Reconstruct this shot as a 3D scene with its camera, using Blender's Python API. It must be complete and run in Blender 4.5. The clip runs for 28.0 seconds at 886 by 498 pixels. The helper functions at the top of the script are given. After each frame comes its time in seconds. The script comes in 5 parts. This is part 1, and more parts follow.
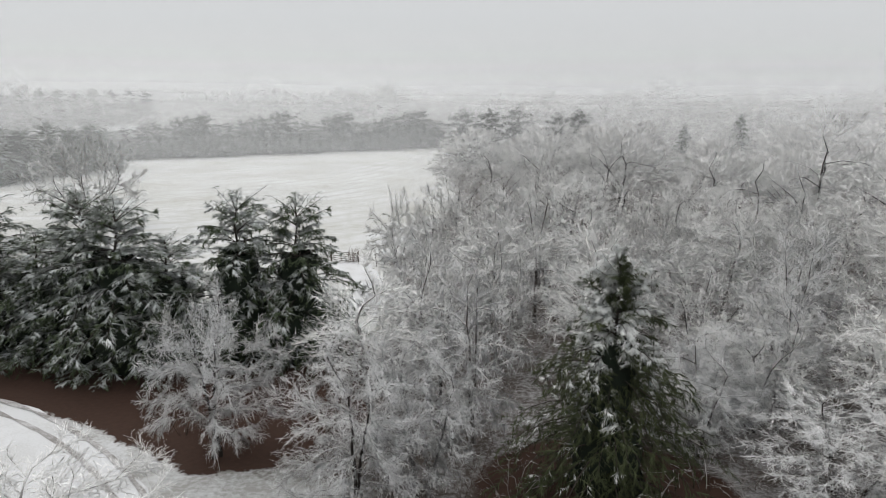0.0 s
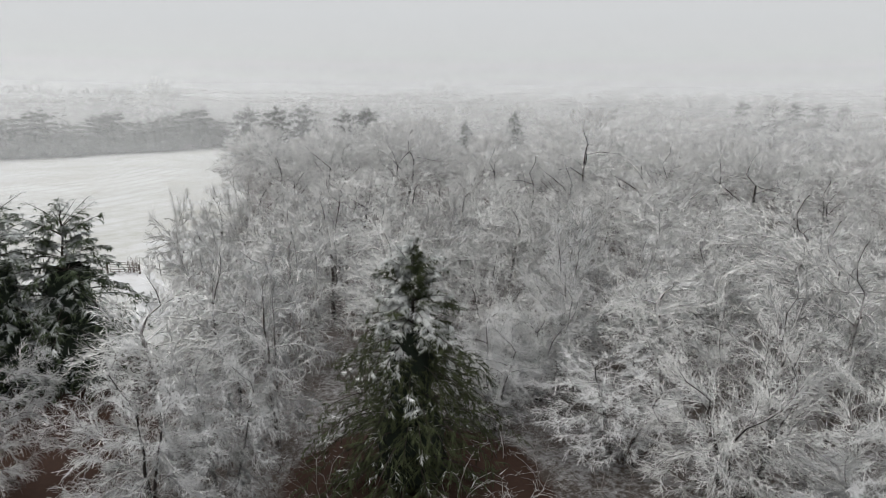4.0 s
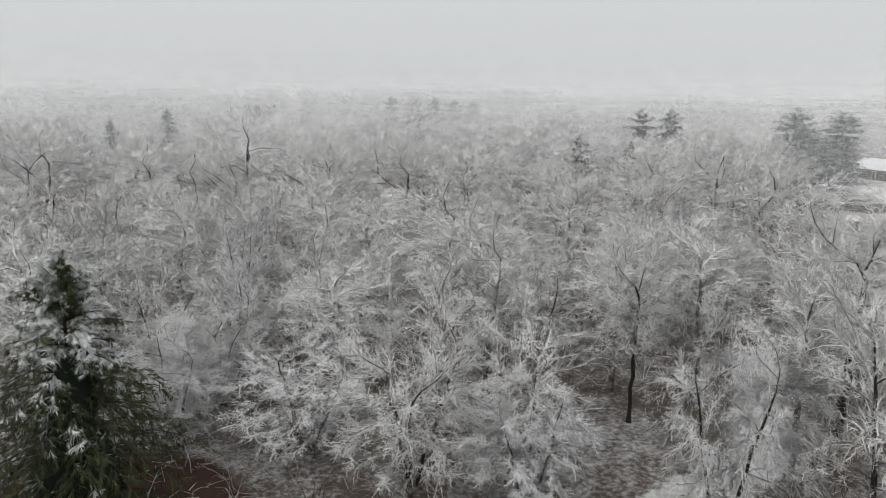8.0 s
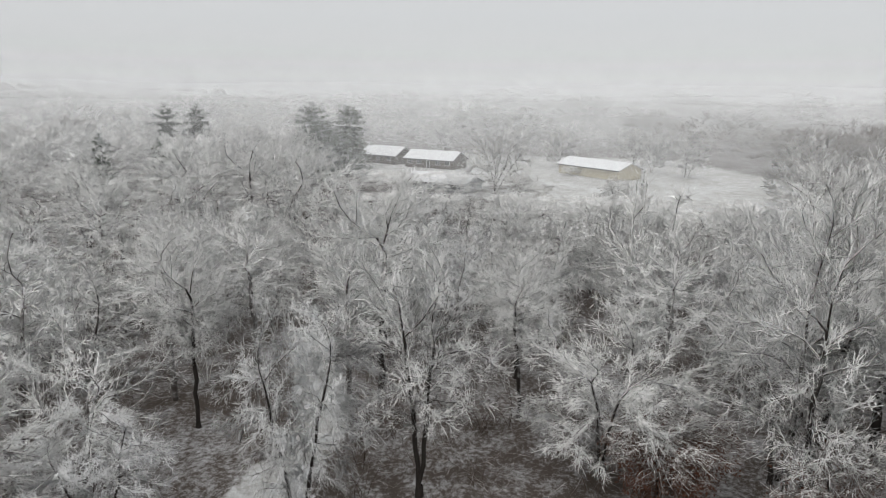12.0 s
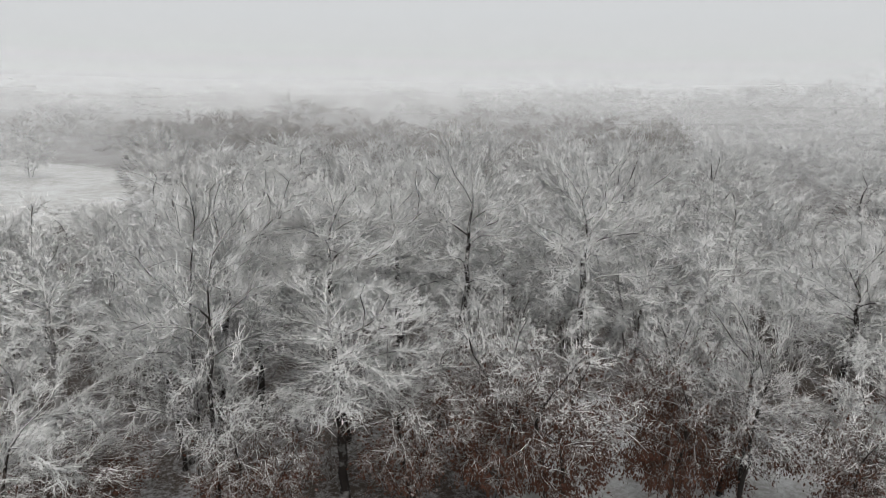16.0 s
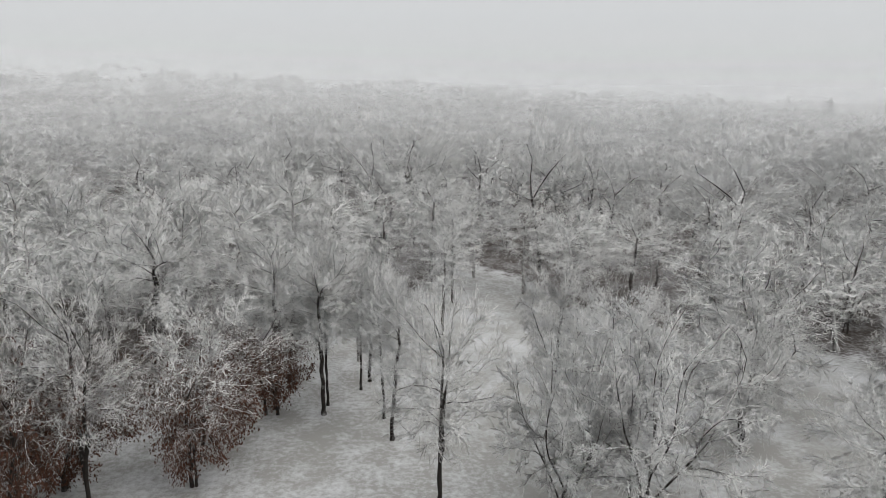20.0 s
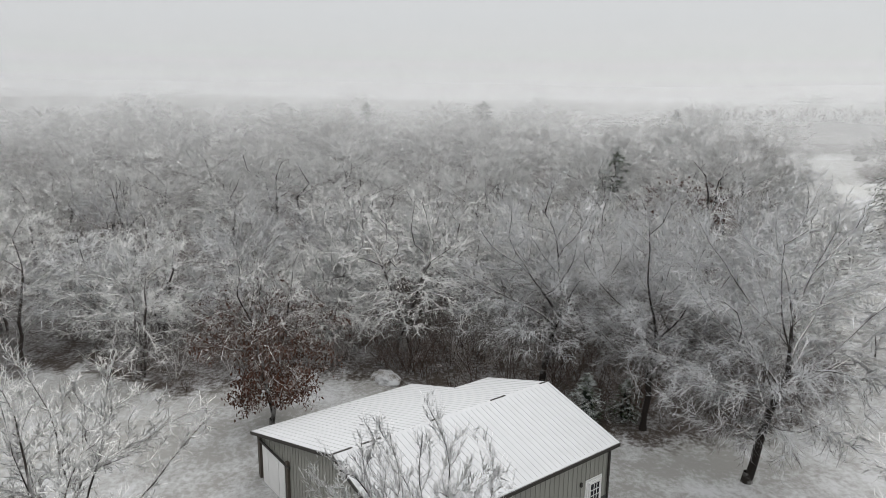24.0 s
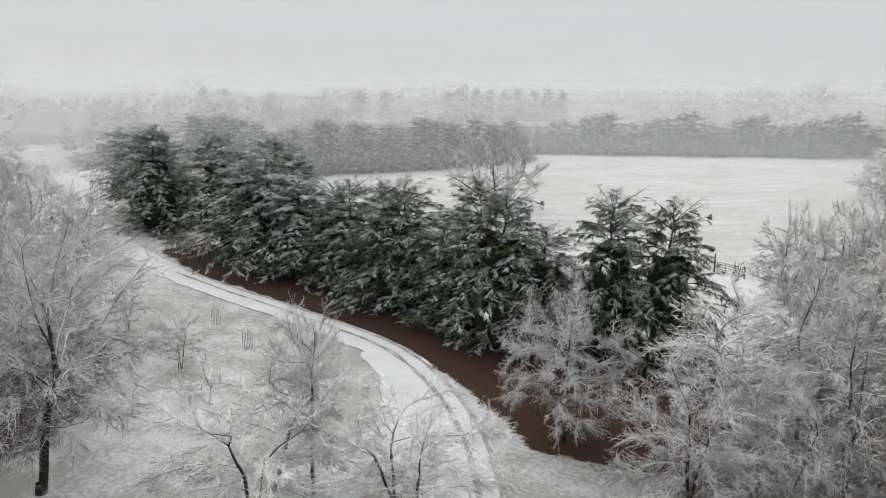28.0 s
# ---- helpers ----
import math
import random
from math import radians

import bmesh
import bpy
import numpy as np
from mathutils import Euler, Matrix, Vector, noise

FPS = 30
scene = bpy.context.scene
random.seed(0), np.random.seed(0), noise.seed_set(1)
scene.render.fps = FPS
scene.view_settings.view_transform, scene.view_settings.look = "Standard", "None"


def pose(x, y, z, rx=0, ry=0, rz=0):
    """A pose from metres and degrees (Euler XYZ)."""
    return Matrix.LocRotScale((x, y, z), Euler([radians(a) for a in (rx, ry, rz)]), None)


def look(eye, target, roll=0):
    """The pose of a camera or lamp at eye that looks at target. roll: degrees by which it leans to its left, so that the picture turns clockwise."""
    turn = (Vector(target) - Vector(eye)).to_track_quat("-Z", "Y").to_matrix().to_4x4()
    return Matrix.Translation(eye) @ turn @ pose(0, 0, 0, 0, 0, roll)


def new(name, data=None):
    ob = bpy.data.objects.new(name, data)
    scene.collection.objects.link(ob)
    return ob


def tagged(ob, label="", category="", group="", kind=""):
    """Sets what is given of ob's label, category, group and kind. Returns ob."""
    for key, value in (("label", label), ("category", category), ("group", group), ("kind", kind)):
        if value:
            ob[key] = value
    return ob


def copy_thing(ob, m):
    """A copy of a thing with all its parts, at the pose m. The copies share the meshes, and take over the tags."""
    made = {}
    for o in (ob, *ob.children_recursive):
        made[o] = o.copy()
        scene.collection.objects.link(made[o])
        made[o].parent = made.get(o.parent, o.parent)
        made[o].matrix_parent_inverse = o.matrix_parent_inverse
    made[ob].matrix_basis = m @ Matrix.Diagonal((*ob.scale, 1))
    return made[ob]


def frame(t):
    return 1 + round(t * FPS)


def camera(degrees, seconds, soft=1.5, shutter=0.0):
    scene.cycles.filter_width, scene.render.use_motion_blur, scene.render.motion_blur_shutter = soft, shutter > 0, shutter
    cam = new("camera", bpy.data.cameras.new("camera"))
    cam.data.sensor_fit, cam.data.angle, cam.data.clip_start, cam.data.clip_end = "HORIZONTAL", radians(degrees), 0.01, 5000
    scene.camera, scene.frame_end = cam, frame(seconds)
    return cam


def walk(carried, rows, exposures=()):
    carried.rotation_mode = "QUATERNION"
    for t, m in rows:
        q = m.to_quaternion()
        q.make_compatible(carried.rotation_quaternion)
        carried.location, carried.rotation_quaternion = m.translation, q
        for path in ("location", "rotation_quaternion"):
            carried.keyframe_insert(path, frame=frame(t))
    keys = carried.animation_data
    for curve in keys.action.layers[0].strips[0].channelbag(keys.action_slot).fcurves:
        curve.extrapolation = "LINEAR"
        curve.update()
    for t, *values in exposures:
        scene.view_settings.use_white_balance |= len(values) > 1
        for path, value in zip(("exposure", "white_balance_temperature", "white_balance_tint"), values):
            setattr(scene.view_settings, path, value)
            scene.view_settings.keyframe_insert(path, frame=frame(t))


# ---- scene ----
cam = camera(65.1, 28.0, soft=0.8)
PATH = [
    (0, pose(-0.00, -0.00, 20.00, 77.48, -0.25, 0.06)),
    (0.5, pose(-0.02, -0.03, 20.02, 77.47, -0.27, -1.00)),
    (1, pose(-0.01, -0.05, 20.01, 77.45, -0.30, -2.34)),
    (1.5, pose(-0.00, -0.05, 20.00, 77.45, -0.32, -3.81)),
    (2, pose(0.02, -0.07, 19.98, 77.45, -0.34, -5.56)),
    (2.5, pose(0.05, -0.08, 19.96, 77.45, -0.37, -7.55)),
    (3, pose(0.08, -0.13, 19.91, 77.45, -0.39, -10.27)),
    (3.5, pose(0.07, -0.16, 19.85, 77.45, -0.41, -13.64)),
    (5.5, pose(0.02, -0.27, 19.85, 77.48, -0.46, -26.74)),
    (6, pose(0.00, -0.33, 19.83, 77.46, -0.50, -30.06)),
    (6.5, pose(-0.02, -0.35, 19.81, 77.44, -0.53, -33.52)),
    (7, pose(-0.00, -0.37, 19.78, 77.44, -0.54, -37.00)),
    (7.5, pose(0.02, -0.41, 19.77, 77.43, -0.54, -40.55)),
    (8, pose(0.04, -0.43, 19.74, 77.40, -0.54, -44.11)),
    (8.5, pose(0.05, -0.43, 19.75, 77.40, -0.57, -47.86)),
    (9, pose(0.02, -0.41, 19.73, 77.39, -0.59, -51.69)),
    (9.5, pose(0.01, -0.39, 19.72, 77.38, -0.60, -55.51)),
    (10, pose(0.00, -0.39, 19.76, 77.39, -0.62, -60.07)),
    (10.5, pose(-0.02, -0.41, 19.81, 77.38, -0.64, -65.29)),
    (11, pose(-0.06, -0.38, 19.85, 77.37, -0.65, -70.56)),
    (11.5, pose(-0.07, -0.36, 19.90, 77.36, -0.66, -75.84)),
    (12, pose(-0.06, -0.35, 19.93, 77.36, -0.67, -81.33)),
    (12.5, pose(-0.04, -0.34, 19.96, 77.34, -0.69, -87.49)),
    (14.5, pose(0.41, -0.41, 20.79, 77.24, -0.89, -112.64)),
    (15, pose(0.39, -0.33, 20.72, 77.19, -0.88, -118.92)),
    (15.5, pose(0.30, -0.22, 20.62, 77.20, -0.83, -125.21)),
    (16, pose(0.21, -0.17, 20.51, 77.19, -0.78, -131.48)),
    (16.5, pose(0.15, -0.13, 20.37, 77.16, -0.74, -137.77)),
    (17, pose(0.12, -0.10, 20.19, 77.11, -0.72, -144.20)),
    (17.5, pose(0.07, -0.09, 20.01, 77.07, -0.74, -150.73)),
    (18, pose(0.03, -0.02, 19.89, 77.08, -0.75, -157.26)),
    (18.5, pose(0.00, 0.04, 19.79, 77.11, -0.77, -163.61)),
    (19, pose(-0.03, 0.13, 19.74, 77.17, -0.77, -170.16)),
    (19.5, pose(-0.04, 0.22, 19.72, 77.21, -0.76, -177.77)),
    (20, pose(-0.05, 0.27, 19.71, 77.25, -0.76, -186.57)),
    (20.5, pose(-0.06, 0.32, 19.70, 77.29, -0.81, -196.05)),
    (22.5, pose(0.18, 0.81, 19.89, 77.13, -0.71, -235.12)),
    (23, pose(0.37, 0.81, 19.86, 77.19, -0.67, -246.22)),
    (23.5, pose(0.59, 0.75, 19.80, 77.25, -0.64, -257.39)),
    (24, pose(0.81, 0.67, 19.74, 77.32, -0.63, -268.41)),
    (24.5, pose(1.00, 0.64, 19.71, 77.40, -0.63, -279.24)),
    (25, pose(1.13, 0.60, 19.74, 77.41, -0.62, -290.00)),
    (25.5, pose(1.21, 0.56, 19.79, 77.40, -0.65, -297.48)),
    (26, pose(1.27, 0.50, 19.86, 77.34, -0.65, -303.90)),
    (26.5, pose(1.34, 0.43, 19.95, 77.29, -0.65, -310.39)),
    (27, pose(1.41, 0.36, 20.01, 77.24, -0.66, -317.03)),
    (27.5, pose(1.46, 0.25, 20.08, 77.20, -0.66, -323.71)),
    (28, pose(1.48, 0.09, 20.14, 77.17, -0.67, -327.48)),
]

walk(cam, PATH)

# ---- sky and light: a bright overcast, misty winter day ----
world = bpy.data.worlds.new("overcast_sky")
scene.world = world
world.use_nodes = True
wn, wl = world.node_tree.nodes, world.node_tree.links
wn.clear()
w_out = wn.new("ShaderNodeOutputWorld")
w_bg = wn.new("ShaderNodeBackground")
w_sky = wn.new("ShaderNodeTexSky")
w_sky.sky_type, w_sky.sun_disc = "NISHITA", False
w_sky.sun_elevation, w_sky.sun_rotation = radians(50), radians(300)
w_dim = wn.new("ShaderNodeVectorMath")
w_dim.operation = "SCALE"
w_dim.inputs["Scale"].default_value = 0.08
w_tc = wn.new("ShaderNodeTexCoord")
w_sep = wn.new("ShaderNodeSeparateXYZ")
w_ramp = wn.new("ShaderNodeValToRGB")
w_ramp.color_ramp.elements[0].position, w_ramp.color_ramp.elements[0].color = 0.0, (0.60, 0.612, 0.625, 1)
w_ramp.color_ramp.elements[1].position, w_ramp.color_ramp.elements[1].color = 1.0, (1.72, 1.72, 1.72, 1)
e = w_ramp.color_ramp.elements.new(0.13)
e.color = (0.67, 0.68, 0.69, 1)
w_mix = wn.new("ShaderNodeMix")
w_mix.data_type = "RGBA"
w_mix.inputs["Factor"].default_value = 0.94
wl.new(w_tc.outputs["Generated"], w_sep.inputs[0])
wl.new(w_sep.outputs["Z"], w_ramp.inputs[0])
wl.new(w_sky.outputs[0], w_dim.inputs[0])
wl.new(w_dim.outputs[0], w_mix.inputs["A"])
wl.new(w_ramp.outputs[0], w_mix.inputs["B"])
wl.new(w_mix.outputs["Result"], w_bg.inputs["Color"])
w_bg.inputs["Strength"].default_value = 1.0
wl.new(w_bg.outputs[0], w_out.inputs[0])
sun = new("sun", bpy.data.lights.new("sun", "SUN"))
sun.data.energy, sun.data.angle, sun.data.color = 0.95, radians(40), (1.0, 0.97, 0.93)
sun.matrix_world = look((0, 0, 60), (26, -15, 24))


# ---- materials ----
def material(name, rough=0.8):
    m = bpy.data.materials.new(name)
    m.use_nodes = True
    n, l = m.node_tree.nodes, m.node_tree.links
    b = n["Principled BSDF"]
    b.inputs["Roughness"].default_value = rough
    b.inputs["Specular IOR Level"].default_value = 0.25
    return m, n, l, b


def noise_node(n, l, scale, detail=4.0, source="Object", stretch=None, rough=0.55):
    tc = n.new("ShaderNodeTexCoord")
    t = n.new("ShaderNodeTexNoise")
    t.inputs["Scale"].default_value, t.inputs["Detail"].default_value, t.inputs["Roughness"].default_value = scale, detail, rough
    if stretch:
        mp = n.new("ShaderNodeMapping")
        mp.inputs["Scale"].default_value = stretch
        l.new(tc.outputs[source], mp.inputs[0])
        l.new(mp.outputs[0], t.inputs["Vector"])
    else:
        l.new(tc.outputs[source], t.inputs["Vector"])
    return t.outputs["Fac"]


def math_node(n, l, op, a, b, clamp=False):
    k = n.new("ShaderNodeMath")
    k.operation, k.use_clamp = op, clamp
    for i, v in enumerate((a, b)):
        if isinstance(v, (int, float)):
            k.inputs[i].default_value = v
        else:
            l.new(v, k.inputs[i])
    return k.outputs[0]


def mix_node(n, l, fac, a, b):
    k = n.new("ShaderNodeMix")
    k.data_type = "RGBA"
    for s, v in (("Factor", fac), ("A", a), ("B", b)):
        if isinstance(v, (int, float)):
            k.inputs[s].default_value = v
        elif isinstance(v, tuple):
            k.inputs[s].default_value = (*v, 1)
        else:
            l.new(v, k.inputs[s])
    return k.outputs["Result"]


def range_node(n, l, v, a, b, lo=0.0, hi=1.0):
    k = n.new("ShaderNodeMapRange")
    l.new(v, k.inputs[0])
    for i, x in zip((1, 2, 3, 4), (a, b, lo, hi)):
        k.inputs[i].default_value = x
    return k.outputs[0]


def bump_node(n, l, b, height, strength=0.4, distance=0.05):
    k = n.new("ShaderNodeBump")
    k.inputs["Strength"].default_value, k.inputs["Distance"].default_value = strength, distance
    l.new(height, k.inputs["Height"])
    l.new(k.outputs[0], b.inputs["Normal"])


def dome_normal(n, l, b):
    """Shades a crown of countless twigs by made-up normals, as one rounded surface."""
    at, tr = n.new("ShaderNodeAttribute"), n.new("ShaderNodeVectorTransform")
    at.attribute_name = "dome"
    tr.vector_type, tr.convert_from, tr.convert_to = "NORMAL", "OBJECT", "WORLD"
    l.new(at.outputs["Vector"], tr.inputs[0])
    l.new(tr.outputs[0], b.inputs["Normal"])
    return tr.outputs[0]


def frosted(name, bark, frost, amount, lift=0.5, scale=1.5, rough=0.85, bark2=None, spread=0.9, dome=False):
    """Wood or needles with rime that lies on the upper sides and in patches."""
    m, n, l, b = material(name, rough)
    sep = n.new("ShaderNodeSeparateXYZ")
    l.new(dome_normal(n, l, b) if dome else n.new("ShaderNodeNewGeometry").outputs["Normal"], sep.inputs[0])
    # with dome, rime also whitens crown tops, imitating light from above
    up = math_node(n, l, "MULTIPLY", sep.outputs["Z"], lift)
    patch_ = math_node(n, l, "MULTIPLY", math_node(n, l, "SUBTRACT", noise_node(n, l, scale, 5), 0.5), spread * 2)
    own = n.new("ShaderNodeObjectInfo")
    per = math_node(n, l, "MULTIPLY", math_node(n, l, "SUBTRACT", own.outputs["Random"], 0.5), 0.42)
    if dome:
        tree = n.new("ShaderNodeAttribute")
        tree.attribute_name = "rime"
        per = math_node(n, l, "ADD", per, tree.outputs["Fac"])
    f = math_node(n, l, "ADD", math_node(n, l, "ADD", up, patch_), math_node(n, l, "ADD", per, amount), True)
    base = mix_node(n, l, noise_node(n, l, 6.0, 3), bark, bark2 or tuple(c * 1.6 for c in bark))
    l.new(mix_node(n, l, f, base, frost), b.inputs["Base Color"])
    return m


RIME = (0.905, 0.90, 0.885)
bark = frosted("bark", (0.018, 0.015, 0.013), RIME, -0.12, 0.75, 1.6, spread=0.6)
# paler copy of bark for farther trees: frost, and haze put into the colour
far_bark = frosted("hazed_frosted_bark", (0.045, 0.038, 0.034), RIME, 0.14, 0.9, 1.6, spread=0.6)
branch_mat = frosted("frosted_branch", (0.035, 0.029, 0.026), RIME, 0.12, 0.9, 1.2, spread=0.5)
# paler copy of the branch colour, likewise hazed for farther trees
far_branch = frosted("hazed_rime_branch", (0.05, 0.042, 0.038), RIME, 0.30, 0.9, 1.2, spread=0.5)
twig_mat = frosted("rime_twigs", (0.075, 0.056, 0.048), RIME, 0.88, 0.85, 0.5, spread=0.5, dome=True)
twig_dark = frosted("thin_rime_twigs", (0.060, 0.044, 0.038), RIME, 0.58, 0.85, 0.5, spread=0.5, dome=True)
twig_bush = frosted("bushy_rime_twigs", (0.085, 0.060, 0.050), (0.87, 0.87, 0.87), 0.84, 0.85, 0.5, spread=0.5, dome=True)
twig_grey = frosted("weeping_twigs", (0.095, 0.070, 0.060), (0.82, 0.825, 0.84), 0.54, 0.80, 0.5, spread=0.5, dome=True)
twig_white = frosted("thick_rime_twigs", (0.09, 0.078, 0.072), RIME, 0.92, 0.85, 0.5, spread=0.5, dome=True)
near_twig = frosted("near_rime_twigs", (0.075, 0.056, 0.048), RIME, 0.82, 0.85, 0.5, spread=0.5, dome=True)
near_dark = frosted("near_thin_rime", (0.060, 0.044, 0.038), RIME, 0.56, 0.85, 0.5, spread=0.5, dome=True)
near_bush = frosted("near_bushy_rime", (0.085, 0.060, 0.050), (0.86, 0.86, 0.86), 0.76, 0.85, 0.5, spread=0.5, dome=True)
near_grey = frosted("near_weeping_twigs", (0.095, 0.070, 0.060), (0.82, 0.825, 0.84), 0.56, 0.80, 0.5, spread=0.5, dome=True)
near_white = frosted("near_thick_rime", (0.09, 0.078, 0.072), RIME, 0.92, 0.85, 0.5, spread=0.5, dome=True)
near_brown = frosted("near_bare_brown_twigs", (0.05, 0.030, 0.022), RIME, 0.0, 0.35, 1.0, spread=0.5)
leaf_mat = frosted("brown_leaves", (0.055, 0.024, 0.016), RIME, -0.28, 0.35, 1.2, bark2=(0.10, 0.045, 0.028), spread=0.6)


def needles(name, green, green2, frost, lo, hi, scale, high=0.0):
    """Pine needles: dark green, with clumps of snow held on the upper side of some boughs."""
    m, n, l, b = material(name, 0.8)
    sep = n.new("ShaderNodeSeparateXYZ")
    l.new(dome_normal(n, l, b), sep.inputs[0])
    own = n.new("ShaderNodeObjectInfo")
    per = math_node(n, l, "MULTIPLY", math_node(n, l, "SUBTRACT", own.outputs["Random"], 0.5), 0.05)
    clump = math_node(n, l, "ADD", noise_node(n, l, scale, 4), per)
    up = math_node(n, l, "MULTIPLY", math_node(n, l, "SUBTRACT", sep.outputs["Z"], 0.80), 0.36)
    if high:
        # more snow on the upper boughs, also keeping the lower ones dark like shade
        tc, pos = n.new("ShaderNodeTexCoord"), n.new("ShaderNodeSeparateXYZ")
        l.new(tc.outputs["Object"], pos.inputs[0])
        up = math_node(n, l, "ADD", up, math_node(n, l, "MULTIPLY", math_node(n, l, "SUBTRACT", pos.outputs["Z"], 7.0), high))
    f = range_node(n, l, math_node(n, l, "ADD", clump, up), lo, hi)
    base = mix_node(n, l, noise_node(n, l, 5.0, 3), green, green2)
    l.new(mix_node(n, l, f, base, frost), b.inputs["Base Color"])
    return m


needle_near = needles("near_pine_needles", (0.026, 0.034, 0.014), (0.070, 0.082, 0.034), (0.82, 0.835, 0.825), 0.53, 0.62, 0.62, 0.016)
needle_mat = needles("pine_needles", (0.030, 0.044, 0.022), (0.078, 0.100, 0.052), (0.66, 0.69, 0.69), 0.465, 0.70, 0.9)
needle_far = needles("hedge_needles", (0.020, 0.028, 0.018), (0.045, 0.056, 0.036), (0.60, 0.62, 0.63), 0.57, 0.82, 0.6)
limb_mat = frosted("frosted_limb", (0.03, 0.025, 0.022), RIME, -0.06, 0.75, 1.4, spread=0.7)
# rime over bark made paler, the fog in between painted into it
south_mat = frosted("thin_distant_rime_haze", (0.14, 0.125, 0.11), (0.80, 0.80, 0.79), 0.26, 0.85, 0.05, spread=0.8, dome=True)
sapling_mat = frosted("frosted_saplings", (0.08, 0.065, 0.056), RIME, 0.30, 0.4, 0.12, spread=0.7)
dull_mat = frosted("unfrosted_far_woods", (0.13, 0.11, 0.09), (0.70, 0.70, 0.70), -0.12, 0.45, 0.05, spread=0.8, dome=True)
# bark paler here too, as haze in the colour
far_mat = frosted("distant_rime_haze", (0.15, 0.13, 0.12), RIME, 0.92, 0.85, 0.05, spread=0.8, dome=True)
under_mat = frosted("undergrowth", (0.05, 0.035, 0.028), RIME, -0.10, 0.35, 0.12, spread=0.8)
brush_mat = frosted("brush", (0.075, 0.052, 0.042), RIME, 0.02, 0.35, 0.8, spread=0.5)


def ground_material(name, low, low2, snow, cover, scale, sharp=0.10, fine=9.0, bump=0.3):
    m, n, l, b = material(name, 0.9)
    a = noise_node(n, l, scale, 6)
    c = noise_node(n, l, fine, 5)
    s = math_node(n, l, "ADD", math_node(n, l, "MULTIPLY", a, 0.6), math_node(n, l, "MULTIPLY", c, 0.4))
    f = range_node(n, l, s, cover - sharp, cover + sharp)
    base = mix_node(n, l, noise_node(n, l, fine * 2.3, 4), low, low2)
    white = mix_node(n, l, noise_node(n, l, scale * 0.4, 3), snow, tuple(x * 0.88 for x in snow))
    l.new(mix_node(n, l, f, base, white), b.inputs["Base Color"])
    bump_node(n, l, b, c, bump, 0.06)
    return m, n, l, b


SNOW = (0.50, 0.507, 0.515)
drive_mat = ground_material("drive_snow", (0.38, 0.38, 0.375), (0.45, 0.45, 0.445), (0.56, 0.567, 0.577), 0.42, 0.35, 0.10)[0]
track_mat = ground_material("wheel_track", (0.16, 0.15, 0.145), (0.26, 0.25, 0.24), (0.6, 0.6, 0.61), 0.56, 0.8, 0.12)[0]
heap_mat = ground_material("snowy_heap", (0.10, 0.085, 0.07), (0.2, 0.18, 0.15), SNOW, 0.47, 0.8, 0.06)[0]


